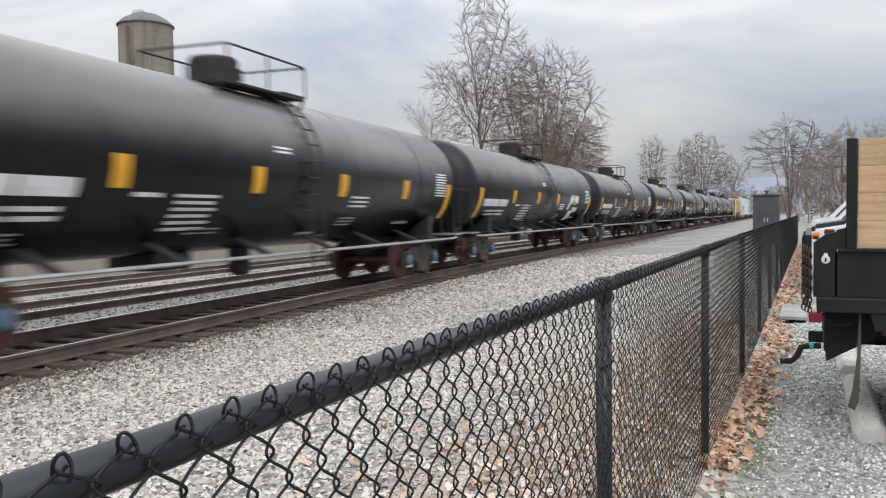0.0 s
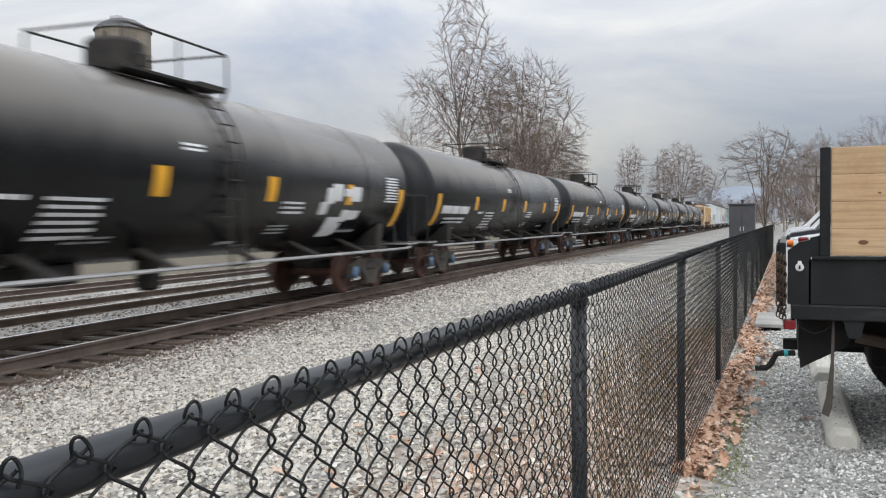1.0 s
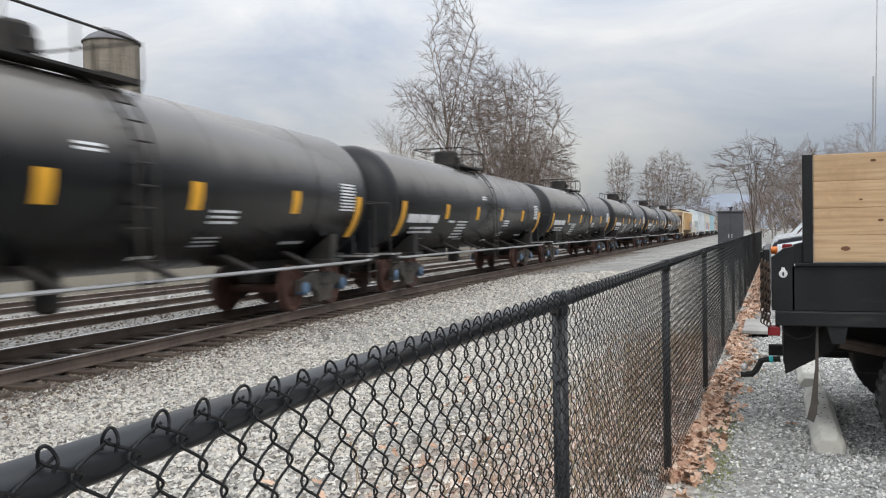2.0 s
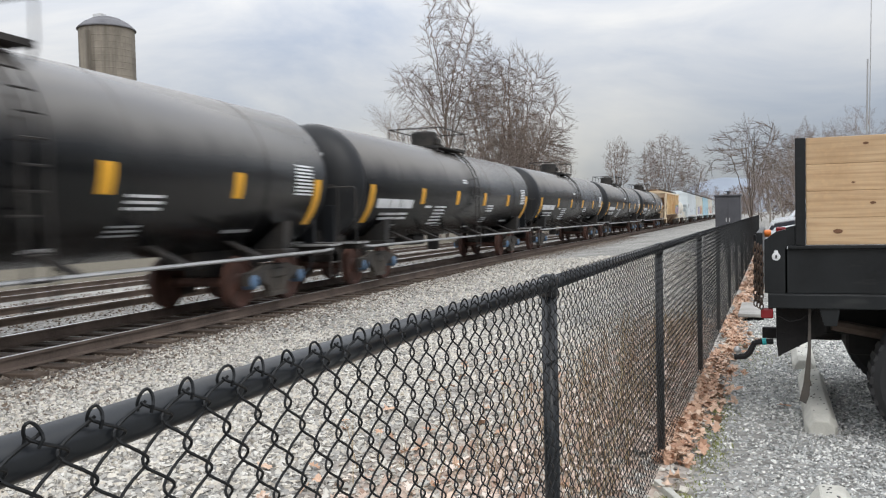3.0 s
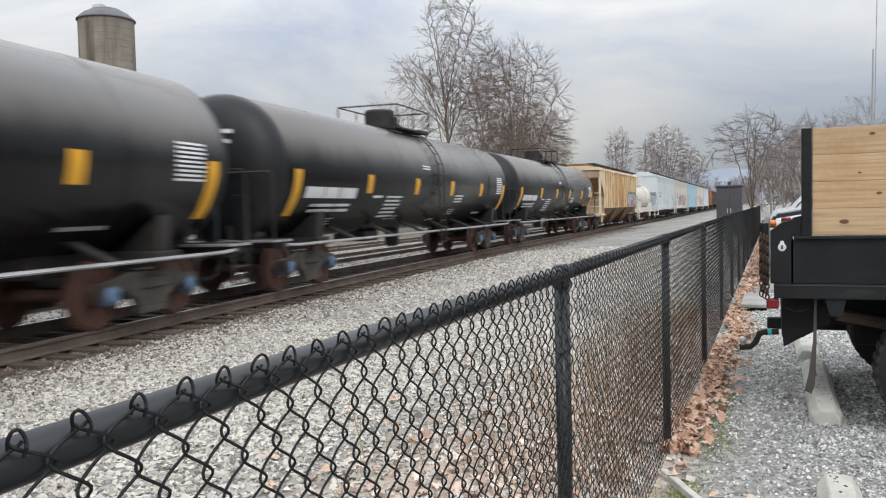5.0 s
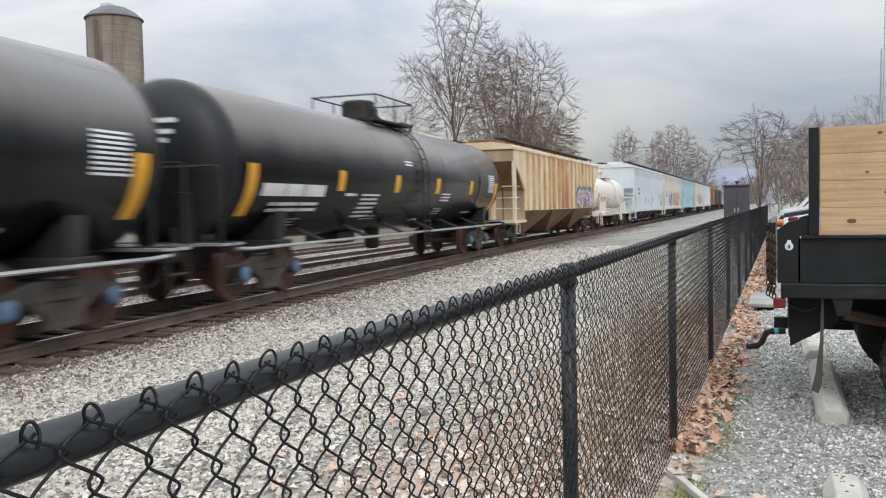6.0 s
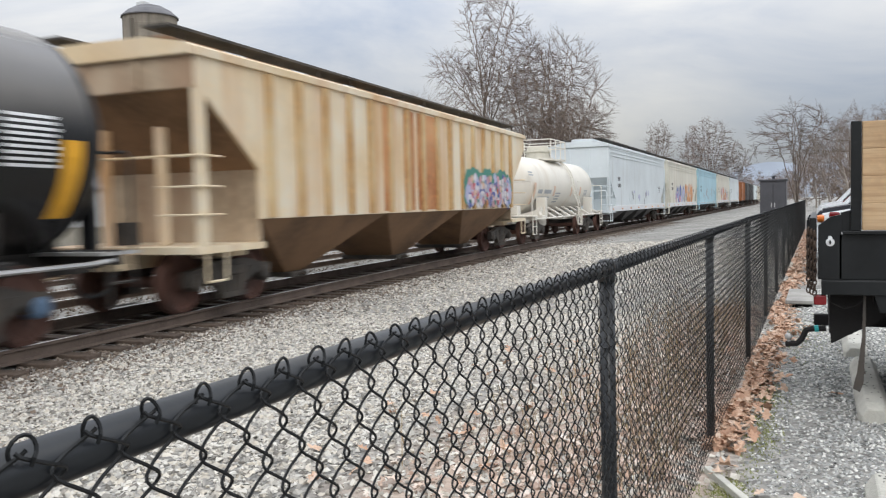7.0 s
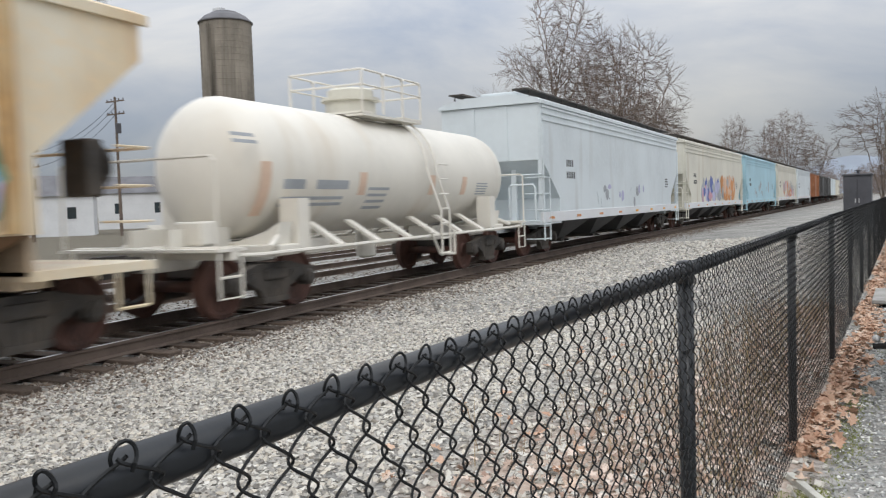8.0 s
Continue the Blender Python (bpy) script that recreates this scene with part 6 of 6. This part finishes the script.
def build_silo():
    R, H = 3.1, 24.8
    silo = thing("silo", pose(-72.3, 75, -0.4), "tall weathered concrete silo with a domed metal cap", "silo")
    b = B()
    revolve(b, [(0, R), (H, R)], 64, "Z")
    part("shaft", b, "concrete", silo, smooth=False)
    for k in range(32):
        h = B()
        z = 0.7 + k * (H - 1) / 32
        revolve(h, [(z - 0.05, R + 0.005), (z, R + 0.03), (z + 0.05, R + 0.005)], 48, "Z")
        part("hoop", h, "concrete", silo)
    d = B()
    revolve(d, [(H, R + 0.18), (H + 0.12, R + 0.18), (H + 0.8, R * 0.82), (H + 1.35, R * 0.5), (H + 1.6, R * 0.2), (H + 1.65, 0.1)], 40, "Z")
    part("dome", d, "roof", silo, "grey metal dome")
    c = B()
    box(c, -0.6, 0.6, -1.5, -0.5, H + 0.95, H + 1.75, 0.1)
    part("hatch", c, "house", silo, "pale roof hatch")
    n = B()
    box(n, -0.55, 0.55, -R - 0.45, -R + 0.2, 0, H - 0.6)
    part("chute", n, "concrete", silo)


def build_cabinet():
    c = thing("utility_cabinet", pose(-1.93, 41.0, 0), "dark grey trackside equipment cabinet", "cabinet")
    b = B()
    box(b, -0.56, 0.56, -0.6, 0.6, -0.02, 2.2, 0.02)
    part("body", b, "box", c)
    b = B()
    box(b, -0.62, 0.62, -0.66, 0.66, 2.2, 2.28, 0.02)
    part("roof", b, "box", c)
    for x in (-0.28, 0.28):
        b = B()
        box(b, x - 0.26, x + 0.26, -0.62, -0.6, 0.15, 2.1, 0.006)
        d = part("door", b, "box", c)
        h = B()
        box(h, x * 0.25 - 0.02, x * 0.25 + 0.02, -0.65, -0.62, 1.0, 1.2, 0.005)
        part("handle", h, "steel", d)
    b = B()
    tube(b, (0, 0, 2.28), (0, 0, 2.42), 0.07, 10)
    tube(b, (0, 0, 2.42), (0, 0, 2.46), 0.13, 12)
    part("vent", b, "box", c)


def build_pole(x, y, h):
    p = thing("utility_pole", pose(x, y, -0.4), "weathered wooden utility pole with crossarms", "utility pole", "utility poles")
    b = B()
    tube(b, (0, 0, 0), (0, 0, h), 0.16, 10, 0.1)
    part("shaft", b, "pole", p)
    for z in (h - 0.4, h - 1.6):
        b = B()
        box(b, -1.2, 1.2, -0.06, 0.06, z - 0.06, z + 0.06)
        arm = part("crossarm", b, "pole", p)
        for u in (-1.1, -0.5, 0.5, 1.1):
            i = B()
            tube(i, (u, 0, z + 0.06), (u, 0, z + 0.22), 0.05, 8)
            part("insulator", i, "bogie", arm)
    t = B()
    tube(t, (0.3, 0, h - 3.4), (0.3, 0, h - 2.5), 0.25, 12)
    part("transformer", t, "box", p)
    return p


def build_house(x, y, w, d, h, wall, turn=0):
    e = thing("house", pose(x, y, -0.4, 0, 0, turn), "distant white-sided low building with a grey roof", "building", "buildings")
    b = B()
    box(b, -w / 2, w / 2, -d / 2, d / 2, 0, h)
    part("wall", b, wall, e)
    r = B()
    prism(r, [(-d / 2 - 0.3, h), (d / 2 + 0.3, h), (0, h + d * 0.28)], -w / 2 - 0.3, w / 2 + 0.3)
    part("roof", r, "roof", e)
    for k in range(3):
        g = B()
        u = -w / 2 + w * (k + 0.5) / 3
        box(g, u - 0.5, u + 0.5, -d / 2 - 0.03, -d / 2 + 0.05, h * 0.4, h * 0.75)
        wd = part("window", g, "house", e)
        q = B()
        box(q, u - 0.42, u + 0.42, -d / 2 - 0.04, -d / 2, h * 0.43, h * 0.72)
        part("pane", q, "glass", wd)


build_silo()
build_cabinet()
build_pole(-64.5, 52.0, 13.0)
build_pole(-60.0, 40.0, 7.5)
build_pole(3.2, 105.0, 8.5)
build_house(-78, 52, 12, 8, 4.0, "house", 50)
build_house(-95, 84, 16, 9, 5.0, "house", 40)


def build_wires():
    w = thing("overhead_wire", Matrix.Identity(4), "thin dark overhead wires between the poles", "wire")
    for dz in (0.0, -0.5, -1.2):
        b = B()
        pts = []
        for i in range(13):
            f = i / 12
            pts.append((-64.5 + f * 4.5, 52 - f * 12, 12.2 + dz - f * 5.6 - 0.9 * 4 * f * (1 - f)))
        pipe(b, pts, 0.02, 4)
        part("strand", b, "under", w)


build_wires()

# ---- parked cars beyond the truck ----


def build_car(y, paint, label, x=0.25, tall=1.55, suv=False, lift=0.0):
    car = thing("parked_car", pose(x, y, 0), label, "car", "parked cars")
    L, W = 4.6, 1.8
    b = B()
    low = [(0.0, 0.42), (0.02, 0.72 + lift), (0.12, 0.90 + lift), (0.75, 1.0 + lift), (4.35, 1.0 + lift), (4.58, 0.85 + lift), (4.6, 0.42), (4.2, 0.28), (0.3, 0.28)]
    prism(b, low, -W / 2, W / 2, "Y")
    bmesh.ops.bevel(b, geom=list(b.edges), offset=0.05, segments=2, affect="EDGES")
    part("body", b, paint, car, smooth=False)
    r = B()
    end = 4.4 if suv else 3.7
    a = [r.verts.new(v) for v in ((0.7, -W / 2 + 0.08, 0.97 + lift), (0.7, W / 2 - 0.08, 0.97 + lift), (end, W / 2 - 0.08, 0.98 + lift), (end, -W / 2 + 0.08, 0.98 + lift))]
    c = [r.verts.new(v) for v in ((1.3, -W / 2 + 0.22, tall), (1.3, W / 2 - 0.22, tall), (end - 0.4, W / 2 - 0.22, tall), (end - 0.4, -W / 2 + 0.22, tall))]
    for k in range(4):
        r.faces.new((a[k], a[(k + 1) % 4], c[(k + 1) % 4], c[k]))
    r.faces.new(c)
    r.faces.new(a[::-1])
    bmesh.ops.recalc_face_normals(r, faces=r.faces)
    part("glasshouse", r, "glass", car, "dark glass")
    t = B()
    box(t, 1.28, end - 0.35, -W / 2 + 0.2, W / 2 - 0.2, tall - 0.02, tall + 0.04, 0.02)
    part("roof", t, paint, car)
    for sy in (-1, 1):
        pl = B()
        tube(pl, (0.72, sy * (W / 2 - 0.1), 0.97 + lift), (1.31, sy * (W / 2 - 0.23), tall), 0.035, 6)
        part("pillar", pl, paint, car)
        l = B()
        box(l, -0.01, 0.12, sy * 0.5, sy * 0.82, 0.62, 0.76, 0.03)
        part("headlight", l, "house", car, "clear headlight")
    g = B()
    box(g, -0.015, 0.05, -0.45, 0.45, 0.5, 0.7, 0.01)
    part("grille", g, "under", car)
    for wx in (0.85, 3.6):
        for sy in (-1, 1):
            w = B()
            revolve(w, [(sy * (W / 2 - 0.2), 0.2), (sy * (W / 2 - 0.2), 0.32), (sy * (W / 2 + 0.0), 0.32), (sy * (W / 2 + 0.01), 0.2)], 24, "Y", (wx, 0, 0.32))
            tyre = part("wheel", w, "rubber", car)
            q = B()
            tube(q, (wx, sy * (W / 2 - 0.02), 0.32), (wx, sy * (W / 2 + 0.015), 0.32), 0.2, 16)
            part("hubcap", q, "steel", tyre)
    return car


build_car(17.2, "carwhite", "white parked sport utility car facing the fence", -0.12, 1.72, True, 0.22)
build_car(20.4, "cardark", "dark parked pickup facing the fence", -0.1, 1.85, True, 0.28)
build_car(23.6, "carwhite", "white parked van facing the fence", -0.1, 1.9, True, 0.3)
build_car(26.8, "carred", "dark red parked sport utility car facing the fence", -0.1, 1.75, True, 0.25)
build_car(30.2, "carwhite", "white parked pickup facing the fence", -0.1, 1.9, True, 0.3)
build_car(34.0, "carwhite", "pale parked sport utility car facing the fence", -0.1, 1.85, True, 0.25)


# ---- everything that moves: the train and its turning wheels ----


TIMES = [k * 0.5 for k in range(16)] + [7.8, 7.9, 8.0]
LAG = {7.9: 0.08, 8.0: 0.62}  # the train eases off a little at the end


def car_pose(mid, t, reach):
    s = MARK + mid - SPEED * (t - 1.5) + LAG.get(t, 0.0)
    a, b = on_line(s - reach * 0.72), on_line(s + reach * 0.72)
    h = math.atan2(a[0] - b[0], b[1] - a[1])
    return Matrix.Translation(((a[0] + b[0]) / 2, (a[1] + b[1]) / 2, RAIL_Z)) @ Euler((0, 0, h)).to_matrix().to_4x4()


def motions():
    for car, mid, reach in train:
        walk(car, [(t, car_pose(mid, t, reach)) for t in TIMES])
    turn = SPEED / WHEEL_R / FPS
    for car, mid, reach in train[:12]:
        for o in car.children_recursive:
            if o.name.startswith("wheelset"):
                home = o.location.copy()
                walk(o, [(k / FPS, Matrix.Translation(home) @ Euler((turn * k, 0, 0)).to_matrix().to_4x4()) for k in range(8 * FPS + 1)])


motions()
